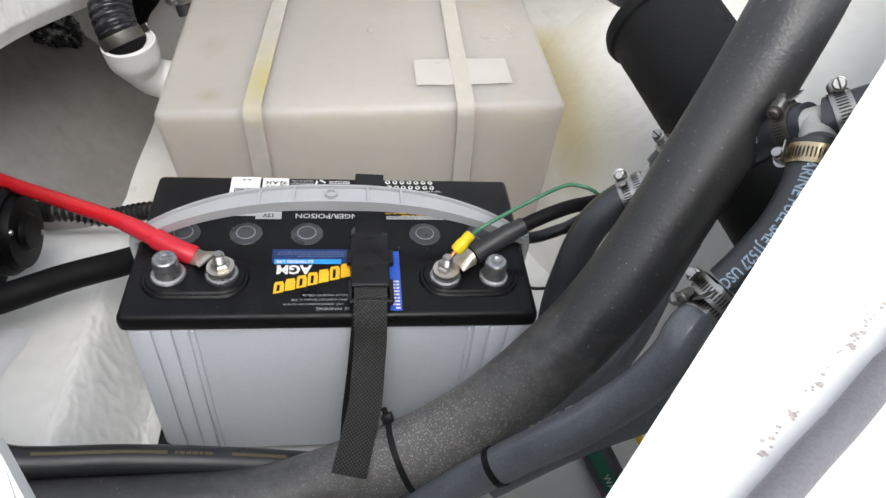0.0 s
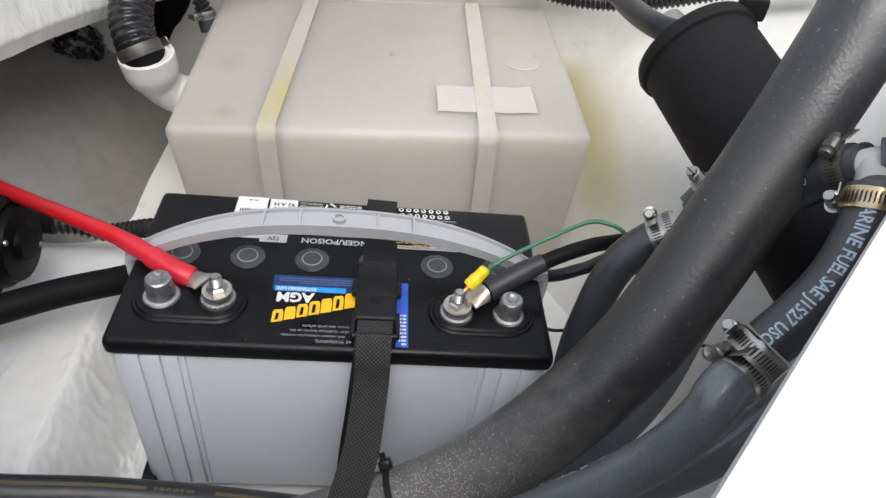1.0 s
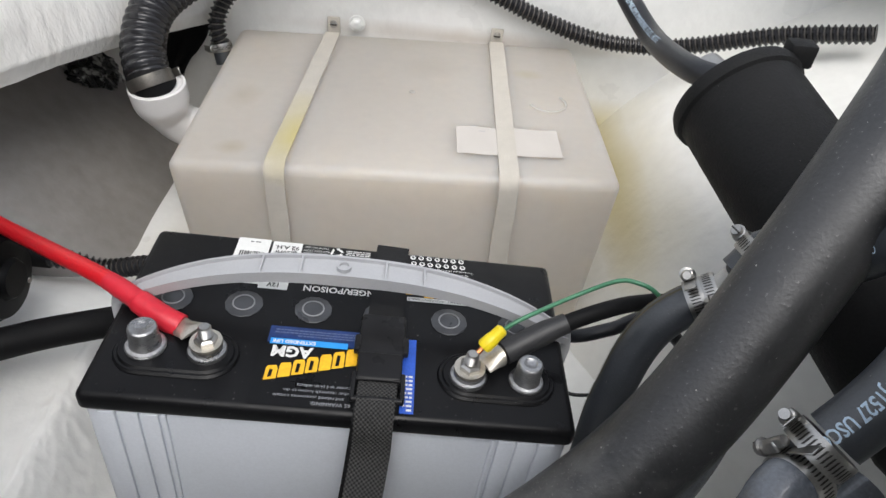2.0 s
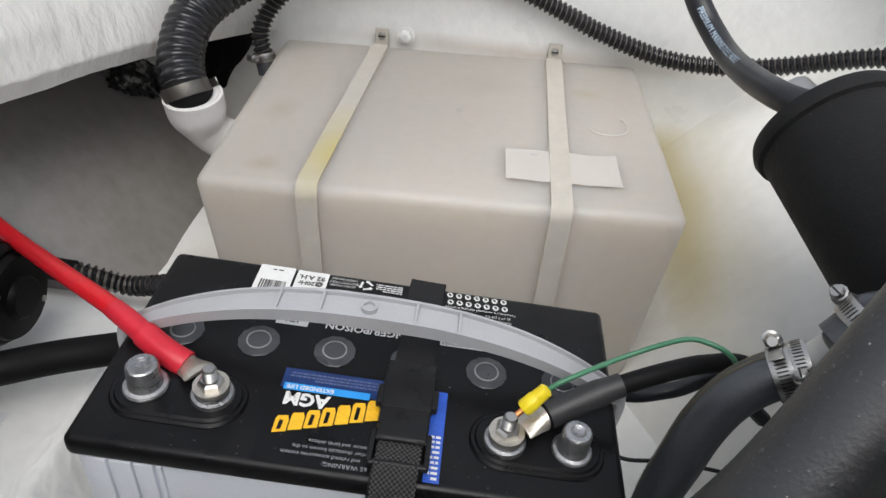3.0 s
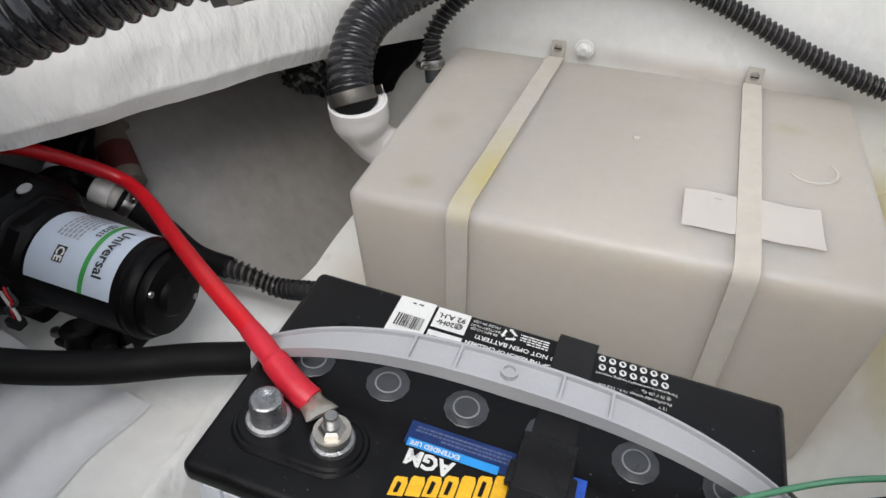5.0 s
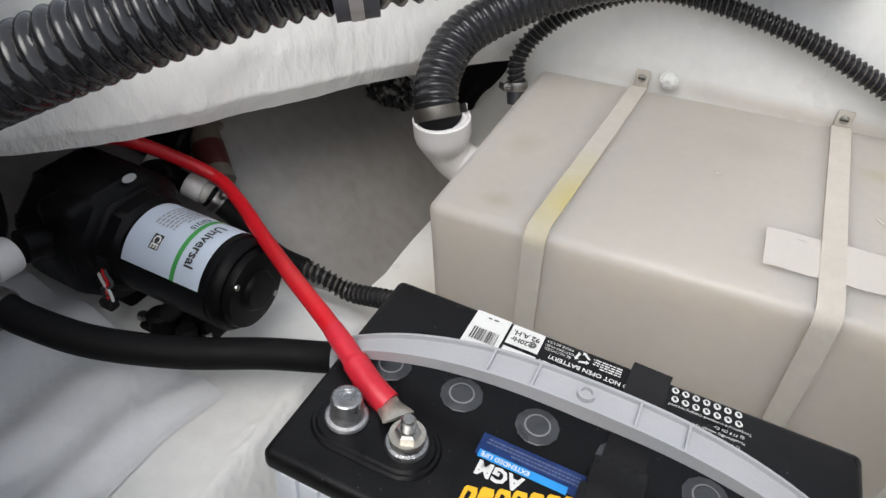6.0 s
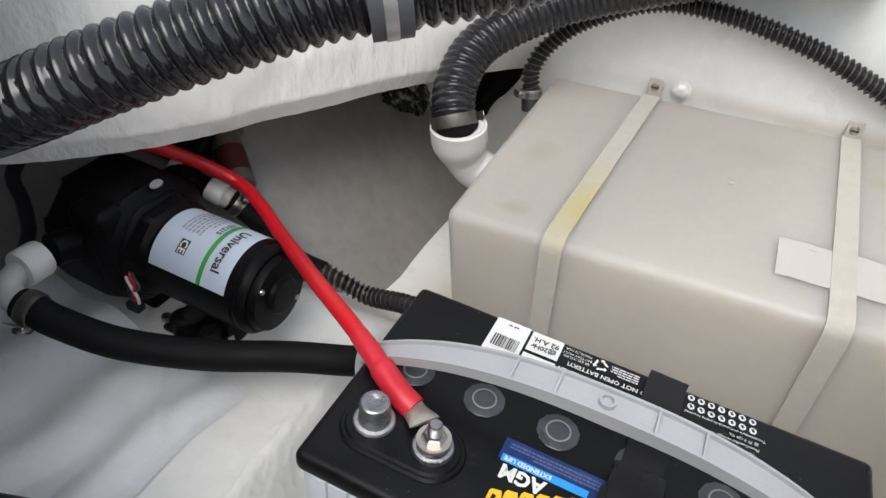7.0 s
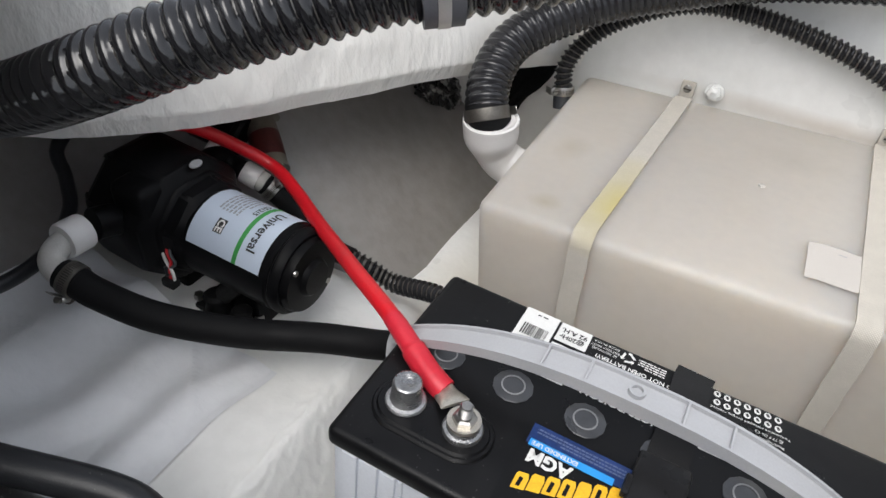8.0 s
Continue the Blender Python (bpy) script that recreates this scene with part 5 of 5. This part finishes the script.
def lump(center, size, seed, bumps=0.45, sub=4):
    bm = bmesh.new()
    bmesh.ops.create_icosphere(bm, subdivisions=sub, radius=1)
    for v in bm.verts:
        k = 1 + bumps * noise.noise(v.co * 2.1 + Vector((seed, 0, 0))) + 0.5 * bumps * noise.noise(v.co * 5.3 + Vector((0, seed, 0)))
        v.co = Vector([center[i] + v.co[i] * k * size[i] for i in range(3)])
    return bm


seal = thing("sealant_lump", (-0.392, 0.555, 0.15), "ragged black sealant round a hole in the hull", "sealant")
tilt = Matrix.Rotation(radians(42), 4, "Y")
for c, size, seed in (((-0.398, 0.543, 0.156), (0.024, 0.022, 0.010), 3), ((-0.384, 0.562, 0.143), (0.018, 0.020, 0.010), 8), ((-0.392, 0.580, 0.150), (0.028, 0.024, 0.012), 12), ((-0.405, 0.575, 0.162), (0.022, 0.040, 0.010), 21)):
    bm = lump((0, 0, 0), size, seed, 0.75)
    bmesh.ops.transform(bm, matrix=Matrix.Translation(c) @ tilt, verts=bm.verts)
    part("sealant", bm, SEALANT, seal)

# sealant cartridge behind the pump
ct = thing("cartridge", (-0.44, 0.285, 0.13), "grubby cream sealant cartridge with a red band behind the pump", "cartridge")
m = axis_pose((-0.4731, 0.2979, 0.2034), (-0.4268, 0.2630, 0.1720))
part("cartridge_body", lathe([(0, 0), (0.0155, 0), (0.0165, 0.003), (0.0165, 0.070), (0.0172, 0.071), (0.0172, 0.076), (0.0, 0.076)], 28, m), TUBE_CREAM, ct)
part("red_band", lathe([(0.0168, 0.032), (0.0169, 0.034), (0.0169, 0.060), (0.0168, 0.062)], 28, m), TUBE_RED, ct, "red printed band")
part("torn_end", lump((-0.472, 0.297, 0.203), (0.019, 0.018, 0.011), 5, 0.6, 3), TUBE_CREAM, ct)

# breather hose along the bulkhead
b_line = Line([(-0.2035, 0.525, 0.195), (-0.2080, 0.530, 0.215), (-0.2120, 0.535, 0.2410), (-0.1990, 0.550, 0.2700), (-0.161, 0.565, 0.3020), (-0.094, 0.574, 0.3300), (-0.019, 0.576, 0.3300), (0.067, 0.576, 0.3130), (0.140, 0.576, 0.2860), (0.175, 0.576, 0.2720), (0.248, 0.572, 0.2520), (0.316, 0.560, 0.2530), (0.374, 0.540, 0.2700), (0.448, 0.500, 0.3060), (0.52, 0.45, 0.335)], 0.003)
br = thing("breather_hose", (-0.2035, 0.525, 0.19), "thin black spiral breather hose along the bulkhead", "hose")
part("core", tube(b_line, 0.0080, 14, 0.006), RIB_PALE_DARK, br, "brown tube inside the coil")
part("coil", tube(b_line, helix(0.0110, 0.0034, 0.0066, 1.3), 16, 0.0011, s0=0.02), RIBBED, br)
part("cuff", tube(b_line, 0.0112, 18, 0.004, s1=0.024), RUBBER, br)
clamp("hose_clamp", b_line, 0.020, 0.0114, "small steel clamp on the breather hose", (-0.4, 0.3, 0.3), 0.010)

# big ribbed hose over the pump
big_line = Line([(-0.5948, 0.0250, 0.2680), (-0.5101, 0.0155, 0.3119), (-0.4238, 0.0120, 0.3495), (-0.3729, 0.0131, 0.3706), (-0.3236, 0.0188, 0.3947), (-0.2784, 0.0395, 0.4168), (-0.2334, 0.0725, 0.4354), (-0.1879, 0.1085, 0.4514), (-0.1423, 0.1418, 0.4594), (-0.0983, 0.1779, 0.4700), (-0.0528, 0.2399, 0.4897), (-0.0250, 0.3250, 0.5085), (0.0150, 0.4250, 0.5085), (0.0550, 0.5250, 0.5085)], 0.003)
bh = thing("bilge_hose", (-0.28, 0.036, 0.40), "thick glossy ribbed black bilge hose", "hose")
part("hose_core", tube(big_line, 0.0198, 28, 0.006), RIB_VALLEY, bh, "grey-brown wall between the ribs")
part("hose_ribs", tube(big_line, helix(0.0226, 0.0034, 0.0090, 0.5), 36, 0.0012), RIBBED_WORN, bh)
s_c = 0.5024
for ds in (-0.0065, 0.0065):
    part("hose_collar", tube(big_line, lambda s, a: 0.0258, 32, 0.002, s0=s_c + ds - 0.0045, s1=s_c + ds + 0.0045), COLLAR, bh, "grey rubber collar")
part("collar_band", tube(big_line, 0.0264, 32, 0.002, s0=s_c - 0.0034, s1=s_c + 0.0034), STEEL_BRIGHT, bh, "steel band")

# sheet of plastic on the shelf
sheet = thing("plastic_sheet", (-0.36, 0.0, 0.11), "creased pale grey plastic sheet lying on the shelf", "sheet")
bm = bmesh.new()
g = []
for i in range(121):
    row = []
    for j in range(91):
        u, v = (i / 120) ** 0.7, j / 90
        edge = -0.294 + 0.012 * smooth01((v - 0.80) / 0.2)
        x = -0.535 + (edge + 0.535) * u
        y = -0.24 + 0.336 * v - 0.008 * u
        fold = noise.noise((x * 7 + y * 8, y * 3 - x * 2, 4))
        near = smooth01((edge - x) / 0.05)
        crease = max(0.0, 1 - abs(0.75 * (x + 0.31) + 0.66 * (y - 0.02) + 0.008 * noise.noise((y * 9, 0, 0))) / 0.013)
        z = floor_z(x, y) + 0.0025 + near * (0.010 + 0.019 * fold) + 0.0015 * math.exp(-((edge - x) / 0.007) ** 2) + 0.006 * near * math.sin((edge - x) / 0.075 * 6.28 + 2.5 * noise.noise((x * 6, y * 6, 8)) + 14 * y) + 0.006 * crease * crease * near + 0.0012 * noise.noise((x * 30, y * 22, 1)) * near
        z = max(z, floor_z(x, y) + 0.0022)
        row.append((x, y, z))
    g.append(row)
top = [[bm.verts.new(c) for c in row] for row in g]
for i in range(120):
    for j in range(90):
        bm.faces.new((top[i][j], top[i + 1][j], top[i + 1][j + 1], top[i][j + 1]))
part("sheet_surface", bm, SHEET, sheet)


# ---- starboard side: canister, exhaust hose, fuel hoses ----
CAN_A, CAN_B = Vector((0.3065, 0.2650, 0.3345)), Vector((0.4034, -0.0212, 0.2432))
can = thing("canister", (0.33, 0.09, 0.26), "matt black cylindrical canister with a rimmed end", "canister")
m = axis_pose(CAN_A, CAN_B)
L = (CAN_B - CAN_A).length
part("canister_body", lathe([(0.0, 0.004), (0.0505, 0.004), (0.0510, 0.012), (0.0510, L - 0.02), (0.047, L - 0.006), (0.038, L), (0.0, L)], 56, m), MATT_BLACK, can)
part("canister_rim", lathe([(0.0, -0.006), (0.047, -0.006), (0.0530, -0.003), (0.0550, 0.003), (0.0540, 0.009), (0.0510, 0.011)], 56, m), MATT_BLACK, can, "rolled rim")
part("canister_tab", box((0.332, 0.256, 0.368), (0.354, 0.274, 0.388), 0.003, 2), MATT_BLACK, can)
part("canister_inlet", tube([CAN_A + Vector((-0.012, 0.003, 0.010)), CAN_A + Vector((-0.02, 0.03, 0.012))], 0.0135, 20, 0.004), STEEL, can)

up_line = Line([(0.2900, 0.268, 0.3480), (0.2763, 0.2893, 0.3442), (0.2696, 0.3395, 0.3352), (0.2668, 0.3993, 0.3280), (0.2559, 0.4393, 0.3373), (0.2403, 0.4594, 0.3573), (0.2283, 0.4646, 0.3838), (0.222, 0.47, 0.420), (0.21, 0.52, 0.440)], 0.003)
fu = thing("canister_hose", (0.27, 0.34, 0.33), "black rubber hose with pale print into the canister", "hose")
part("hose_wall", tube(up_line, 0.0112, 24, 0.005), RUBBER_DARK, fu)
part("hose_print", lay(*letters("PREMIUM MARINE FUEL HOSE", 0.0080), on_hose(up_line, 0.150, up_line.facing(0.150, (0.05, -0.2, 0.57)), 0.0112, -1)), INK_HOSE, fu)

ex_line = Line([(0.3348, 0.1105, 0.5273), (0.3140, 0.0814, 0.4852), (0.3033, 0.0644, 0.4669), (0.2890, 0.0469, 0.4397), (0.2561, 0.0150, 0.3766), (0.2004, -0.0348, 0.2915), (0.1458, -0.0620, 0.2280), (0.0856, -0.0785, 0.1755), (0.0201, -0.0881, 0.1432), (-0.0522, -0.0994, 0.1246), (-0.1290, -0.1082, 0.1343), (-0.2127, -0.1167, 0.1499), (-0.2964, -0.1322, 0.1655), (-0.4160, -0.1546, 0.1791)], 0.004)
exh = thing("exhaust_hose", (0.09, -0.08, 0.13), "thick dusty black rubber exhaust hose", "hose")
part("hose_wall", tube(ex_line, 0.0268, 40, 0.006), RUBBER_MATT, exh)

# thin hose with a gold stripe in front of the battery
st_line = Line([(-0.4359, -0.1438, 0.2135), (-0.3388, -0.1188, 0.2021), (-0.2521, -0.0839, 0.1819), (-0.2125, -0.0819, 0.1666), (-0.1464, -0.0733, 0.1482), (-0.0746, -0.0714, 0.1345), (-0.0040, -0.0691, 0.1159), (0.0522, -0.0581, 0.0865)], 0.004)
sth = thing("striped_hose", (-0.12, -0.08, 0.13), "black hose with a gold stripe in front of the battery", "hose")
part("hose_wall", tube(st_line, 0.0115, 22, 0.005), RUBBER_DARK, sth)


def stripe(line, s0, s1, angle, r, half, ink, parent, name="stripe"):
    bm = bmesh.new()
    n = int((s1 - s0) / 0.006)
    rows = []
    for i in range(n + 1):
        p, t, e, f = line.at(s0 + (s1 - s0) * i / n)
        rows.append([bm.verts.new(p + (e * math.cos(a) + f * math.sin(a)) * (r + 0.0004)) for a in (angle - half / r, angle, angle + half / r)])
    for a, b in zip(rows, rows[1:]):
        for k in range(2):
            bm.faces.new((a[k], b[k], b[k + 1], a[k + 1]))
    return part(name, bm, ink, parent)


EYE0 = (0.03, -0.34, 0.63)
stripe(st_line, 0.245, 0.335, st_line.facing(0.29, EYE0) - 0.55, 0.0115, 0.0013, INK_GOLD, sth)
stripe(st_line, 0.380, 0.420, st_line.facing(0.40, EYE0) - 0.55, 0.0115, 0.0013, INK_GOLD, sth)

# fuel hose, tee and clamps
f_line = Line([(0.2810, -0.0378, 0.4134), (0.2793, -0.0448, 0.4063), (0.2730, -0.0572, 0.3934), (0.2636, -0.0682, 0.3758), (0.2504, -0.0766, 0.3576), (0.2381, -0.0821, 0.3424)], 0.003)
fh = thing("fuel_hose", (0.262, -0.07, 0.36), "black marine fuel hose with pale blue print", "hose")
part("hose_wall", tube(f_line, 0.0135, 24, 0.004), RUBBER, fh)
part("hose_print", lay(*letters("MARINE FUEL SAE J1527 USCG", 0.0089, 0.78, 0.0002), on_hose(f_line, 0.056, f_line.facing(0.06, EYE0) + 0.2, 0.0135, 1)), INK_HOSE, fh)
clamp("hose_clamp", f_line, 0.010, 0.0138, "brassy steel worm-drive clamp by the tee", (0.262, -0.026, 0.398), metal=BRASSY)
clamp("hose_clamp", f_line, 0.104, 0.0138, "steel worm-drive clamp on the fuel hose", (0.30, 0.2, 0.55))
g_line = Line([(0.2330, -0.0865, 0.3330), (0.2264, -0.0916, 0.3259), (0.2143, -0.0999, 0.3248), (0.2073, -0.1075, 0.3125), (0.1945, -0.1119, 0.2881), (0.1779, -0.1136, 0.2641), (0.1589, -0.1145, 0.2411), (0.1342, -0.1135, 0.2145), (0.1081, -0.1138, 0.1868), (0.0753, -0.1138, 0.1519), (0.0326, -0.1207, 0.1188), (-0.0365, -0.1316, 0.1029), (-0.1226, -0.1403, 0.0991)], 0.003)
gh = thing("drain_hose", (0.16, -0.09, 0.15), "blue-grey rubber hose tied to the exhaust hose", "hose")
part("hose_wall", tube(g_line, 0.0132, 26, 0.005), RUBBER_BLUE, gh)
clamp("hose_clamp", g_line, 0.013, 0.0131, "steel worm-drive clamp on the drain hose", (0.10, 0.15, 0.45))
tee = thing("pipe_tee", (0.283, -0.045, 0.425), "white plastic tee joining the fuel hoses", "pipe tee")
part("tee_run", tube([(0.2835, -0.0188, 0.4099), (0.2878, -0.0226, 0.4151), (0.2929, -0.0257, 0.4197)], 0.0098, 18, 0.004), PVC_GREY, tee)
part("tee_branch", tube([(0.2878, -0.0226, 0.4151), (0.2830, -0.0362, 0.4110)], 0.0098, 18, 0.004), PVC_GREY, tee)
t_line = Line([(0.2798, 0.0282, 0.3477), (0.2787, 0.0046, 0.3807), (0.2805, -0.0078, 0.3984), (0.2842, -0.0154, 0.4083), (0.2863, -0.0194, 0.4131)], 0.002)
th = thing("tee_hose", (0.24, 0.0, 0.40), "short printed black hose behind the exhaust hose", "hose")
part("hose_wall", tube(t_line, 0.0122, 22, 0.004), RUBBER, th)
clamp("hose_clamp", t_line, t_line.length - 0.012, 0.0125, "steel worm-drive clamp on the tee", (0.2715, -0.0167, 0.4400), metal=STEEL_DULL)
part("hose_print", lay(*letters("30 7840", 0.0070), on_hose(t_line, t_line.length - 0.038, t_line.facing(t_line.length - 0.038, EYE0) - 0.25, 0.0122, 1)), INK_HOSE, th)
u_line = Line([(0.2904, -0.0235, 0.4173), (0.2953, -0.0262, 0.4208), (0.3029, -0.0277, 0.4258), (0.3198, -0.0283, 0.4340)], 0.002)
uh = thing("tee_hose", (0.32, -0.07, 0.44), "black fuel hose leaving the tee under the deck edge", "hose")
part("hose_wall", tube(u_line, 0.0132, 22, 0.004), RUBBER, uh)
clamp("hose_clamp", u_line, 0.010, 0.0136, "steel worm-drive clamp on the tee", (0.30, 0.10, 0.60))

# curved hose and white barb near the battery
c_line = Line([(0.2350, 0.0450, 0.3068), (0.2327, 0.0452, 0.3052), (0.2187, 0.0459, 0.2941), (0.2059, 0.0444, 0.2777), (0.1967, 0.0397, 0.2569), (0.1913, 0.0348, 0.2311), (0.1882, 0.0334, 0.1951), (0.1893, 0.0314, 0.1324), (0.1899, 0.0314, 0.0491)], 0.003)
ch = thing("curved_hose", (0.18, 0.01, 0.15), "black hose with a gold stripe curving down beside the battery", "hose")
part("hose_wall", tube(c_line, 0.0131, 24, 0.004), RUBBER, ch)
for da in (-0.16, 0.16):
    stripe(c_line, 0.012, 0.22, c_line.facing(0.06, (0.05, 0.17, 0.6)) + da, 0.0131, 0.0007, INK_GOLD, ch)
clamp("hose_clamp", c_line, 0.0105, 0.0133, "steel worm-drive clamp on the curved hose", (0.2195, 0.080, 0.345))
clamp("hose_clamp", c_line, 0.0015, 0.0133, "second steel worm-drive clamp on the curved hose", (0.205, -0.010, 0.310), 0.009)
barb = thing("pipe_joiner", (0.245, 0.058, 0.30), "translucent white barbed hose joiner", "pipe joiner")
part("joiner", tube([(0.2300, 0.0450, 0.3034), (0.2384, 0.0443, 0.3167), (0.2418, 0.0435, 0.3265)], 0.0094, 18, 0.003), PVC_GREY, barb)
j_line = Line([(0.2418, 0.0435, 0.3265), (0.2476, 0.0457, 0.3348), (0.2534, 0.0479, 0.3431), (0.2734, 0.0599, 0.3311), (0.2934, 0.0679, 0.2931)], 0.002)
jh = thing("short_hose", (0.28, 0.06, 0.30), "short black hose from the barbed joiner", "hose")
part("hose_wall", tube(j_line, 0.0130, 22, 0.004), RUBBER, jh)
clamp("hose_clamp", j_line, 0.017, 0.0133, "steel worm-drive clamp on the short hose", (0.24, 0.25, 0.45))

part("hose_print", lay(*scrawl(0.034, 0.0045, 1, 0.0042), on_hose(st_line, 0.357, st_line.facing(0.357, EYE0) - 0.55, 0.0115, 1)), INK_GOLD, sth)

tw = thing("thin_wire", (0.19, 0.06, 0.08), "thin black wire beside the battery", "wire")
part("wire_jacket", tube([(0.1704, 0.1229, 0.1471), (0.1826, 0.0971, 0.1389), (0.2208, 0.0991, 0.1369), (0.2692, 0.0971, 0.1349), (0.3437, 0.0912, 0.1268)], 0.0016, 8, 0.005), RUBBER_DARK, tw)

# hoses lower down
d_line = Line([(0.2914, 0.0505, 0.2489), (0.2686, 0.0243, 0.2263), (0.2487, -0.0004, 0.1918), (0.2258, -0.0190, 0.1643), (0.1968, -0.0309, 0.1309), (0.1649, -0.0407, 0.1013), (0.1289, -0.0468, 0.0659), (0.0819, -0.0496, 0.0423)], 0.004)
dh = thing("vent_hose", (0.17, -0.04, 0.15), "black hose tucked behind the exhaust hose", "hose")
part("hose_wall", tube(d_line, 0.0110, 20, 0.005), RUBBER_BLUE, dh)
k_line = Line([(0.2887, -0.0680, 0.2855), (0.2605, -0.0847, 0.2659), (0.2400, -0.0915, 0.2429), (0.2210, -0.0919, 0.2193), (0.1921, -0.0913, 0.1955), (0.1609, -0.0927, 0.1696), (0.1193, -0.0987, 0.1381)], 0.004)
kh = thing("bilge_line", (0.2, -0.09, 0.13), "black hose under the drain hose", "hose")
part("hose_wall", tube(k_line, 0.0120, 20, 0.005), RUBBER_BLUE, kh)
w_line = Line([(0.2404, 0.0132, 0.0290), (0.2463, -0.0144, 0.0280), (0.2525, -0.0407, 0.0270), (0.2593, -0.0672, 0.0270), (0.2701, -0.1082, 0.0270), (0.2800, -0.1729, 0.0270)], 0.004)
wh = thing("water_hose", (0.2, -0.1, FLOOR), "black water hose with a green printed band on the floor", "hose")
part("hose_wall", tube(w_line, 0.0150, 22, 0.005), RUBBER, wh)
stripe(w_line, 0.01, 0.20, w_line.facing(0.09, EYE0) + 0.15, 0.0150, 0.0062, INK_GREEN_HOSE, wh, "green_band")
part("hose_print", lay(*letters("WATER HA", 0.0085), lambda x, y: on_hose(w_line, 0.085, w_line.facing(0.09, EYE0) + 0.15, 0.0154, 1)(x, y)), INK_WHITE, wh)
yc = thing("yellow_cable", (0.23, -0.07, FLOOR), "thin yellow cable on the locker floor", "cable")
part("cable_jacket", tube([(0.2903, 0.0460, 0.0160), (0.2986, 0.0045, 0.0160), (0.3025, -0.0194, 0.0160), (0.3076, -0.0503, 0.0160), (0.3143, -0.1066, 0.0160)], 0.0036, 12, 0.005), YELLOW, yc)


def zip_tie(line, s, r, label, head_towards, tail):
    p, t, e, f = line.at(s)
    z = thing("zip_tie", (*p,), label, "zip tie", "zip ties")
    m = Matrix.Translation(p) @ Matrix((e, f, t)).transposed().to_4x4() @ Matrix.Rotation(0.12, 4, "X")
    part("tie_band", lathe([(r, -0.0023), (r + 0.0012, -0.0023), (r + 0.0014, 0), (r + 0.0012, 0.0023), (r, 0.0023)], 48, m), BUCKLE, z)
    a = line.facing(s, head_towards)
    rot = m @ Matrix.Rotation(a, 4, "Z")
    head = part("tie_head", box((r + 0.0002, -0.0048, -0.0042), (r + 0.0070, 0.0048, 0.0042), 0.001, 2, rot), BUCKLE, z)
    if tail:
        part("tie_tail", box((r + 0.006, -0.001, -0.0022), (r + 0.012, 0.0004, 0.0022), 0.0003, 1, rot), BUCKLE, head)


zip_tie(ex_line, 0.516, 0.0269, "black nylon zip tie round the exhaust hose", (0.05, 0.05, 0.30), True)
zip_tie(g_line, 0.193, 0.0131, "black nylon zip tie round the drain hose", (0.10, -0.02, 0.14), False)

# grit caught along the top of the drain hose
grit = bmesh.new()
for k in range(60):
    s = 0.108 + 0.048 * rng.random() ** 0.8
    p, t, e, f = g_line.at(s)
    a = g_line.facing(s, (0.10, 0.30, 0.35)) + rng.gauss(0.0, 0.12)
    q = p + (e * math.cos(a) + f * math.sin(a)) * 0.0130
    r = 0.0005 + 0.0008 * rng.random()
    grit = join(grit, lump(q, (r, r, r), k, 0.7, 1))
grit_ob = new("grit", mesh_of("grit", grit, TUBE_GRIT))
tagged(grit_ob, "pale gritty crumbs lying on the drain hose", "grit", kind="stuff")

# grime, chips and faint moulded rings on the deck
for k in range(44):
    u = rng.random()
    x, y = 0.132 + 0.067 * u + rng.gauss(0, 0.0012), -0.250 + 0.052 * u + rng.gauss(0, 0.0008)
    w = 0.0004 + 0.0009 * rng.random() ** 2
    bm = lump((x, y, EAST_Z + 0.0002), (w, w * 0.7, 0.00015), k, 0.8, 2)
    grime = new("grime_spot", mesh_of("grime_spot", bm, DIRT))
    tagged(grime, "small brown grime spot along the white deck", "grime", "grime on the deck")
for x, y in ((0.1405, -0.2383), (0.1649, -0.2204), (0.1888, -0.1994)):
    bm = lathe([(0.0015, 0.0), (0.0017, 0.0006), (0.0026, 0.0006), (0.0028, 0.0)], 20, Matrix.Translation((x, y, EAST_Z)))
    stud = new("deck_ring", mesh_of("deck_ring", bm, DECK_WHITE))
    tagged(stud, "faint raised ring moulded in the white deck", "ring", "rings on the deck")

# grey hose lying on the deck
dk = thing("deck_hose", (0.15, -0.25, EAST_Z), "faded grey hose lying along the white deck", "hose")
part("hose_wall", tube([(0.33, -0.105, EAST_Z + 0.0047), (0.2027, -0.2103, EAST_Z + 0.0047), (0.1795, -0.2275, EAST_Z + 0.0047), (0.1603, -0.2416, EAST_Z + 0.0047), (0.1435, -0.2531, EAST_Z + 0.0047), (0.1301, -0.2627, EAST_Z + 0.0047), (0.083, -0.2961, EAST_Z + 0.0047), (-0.05, -0.39, EAST_Z + 0.0047)], 0.0046, 20, 0.006), GREY_HOSE, dk)
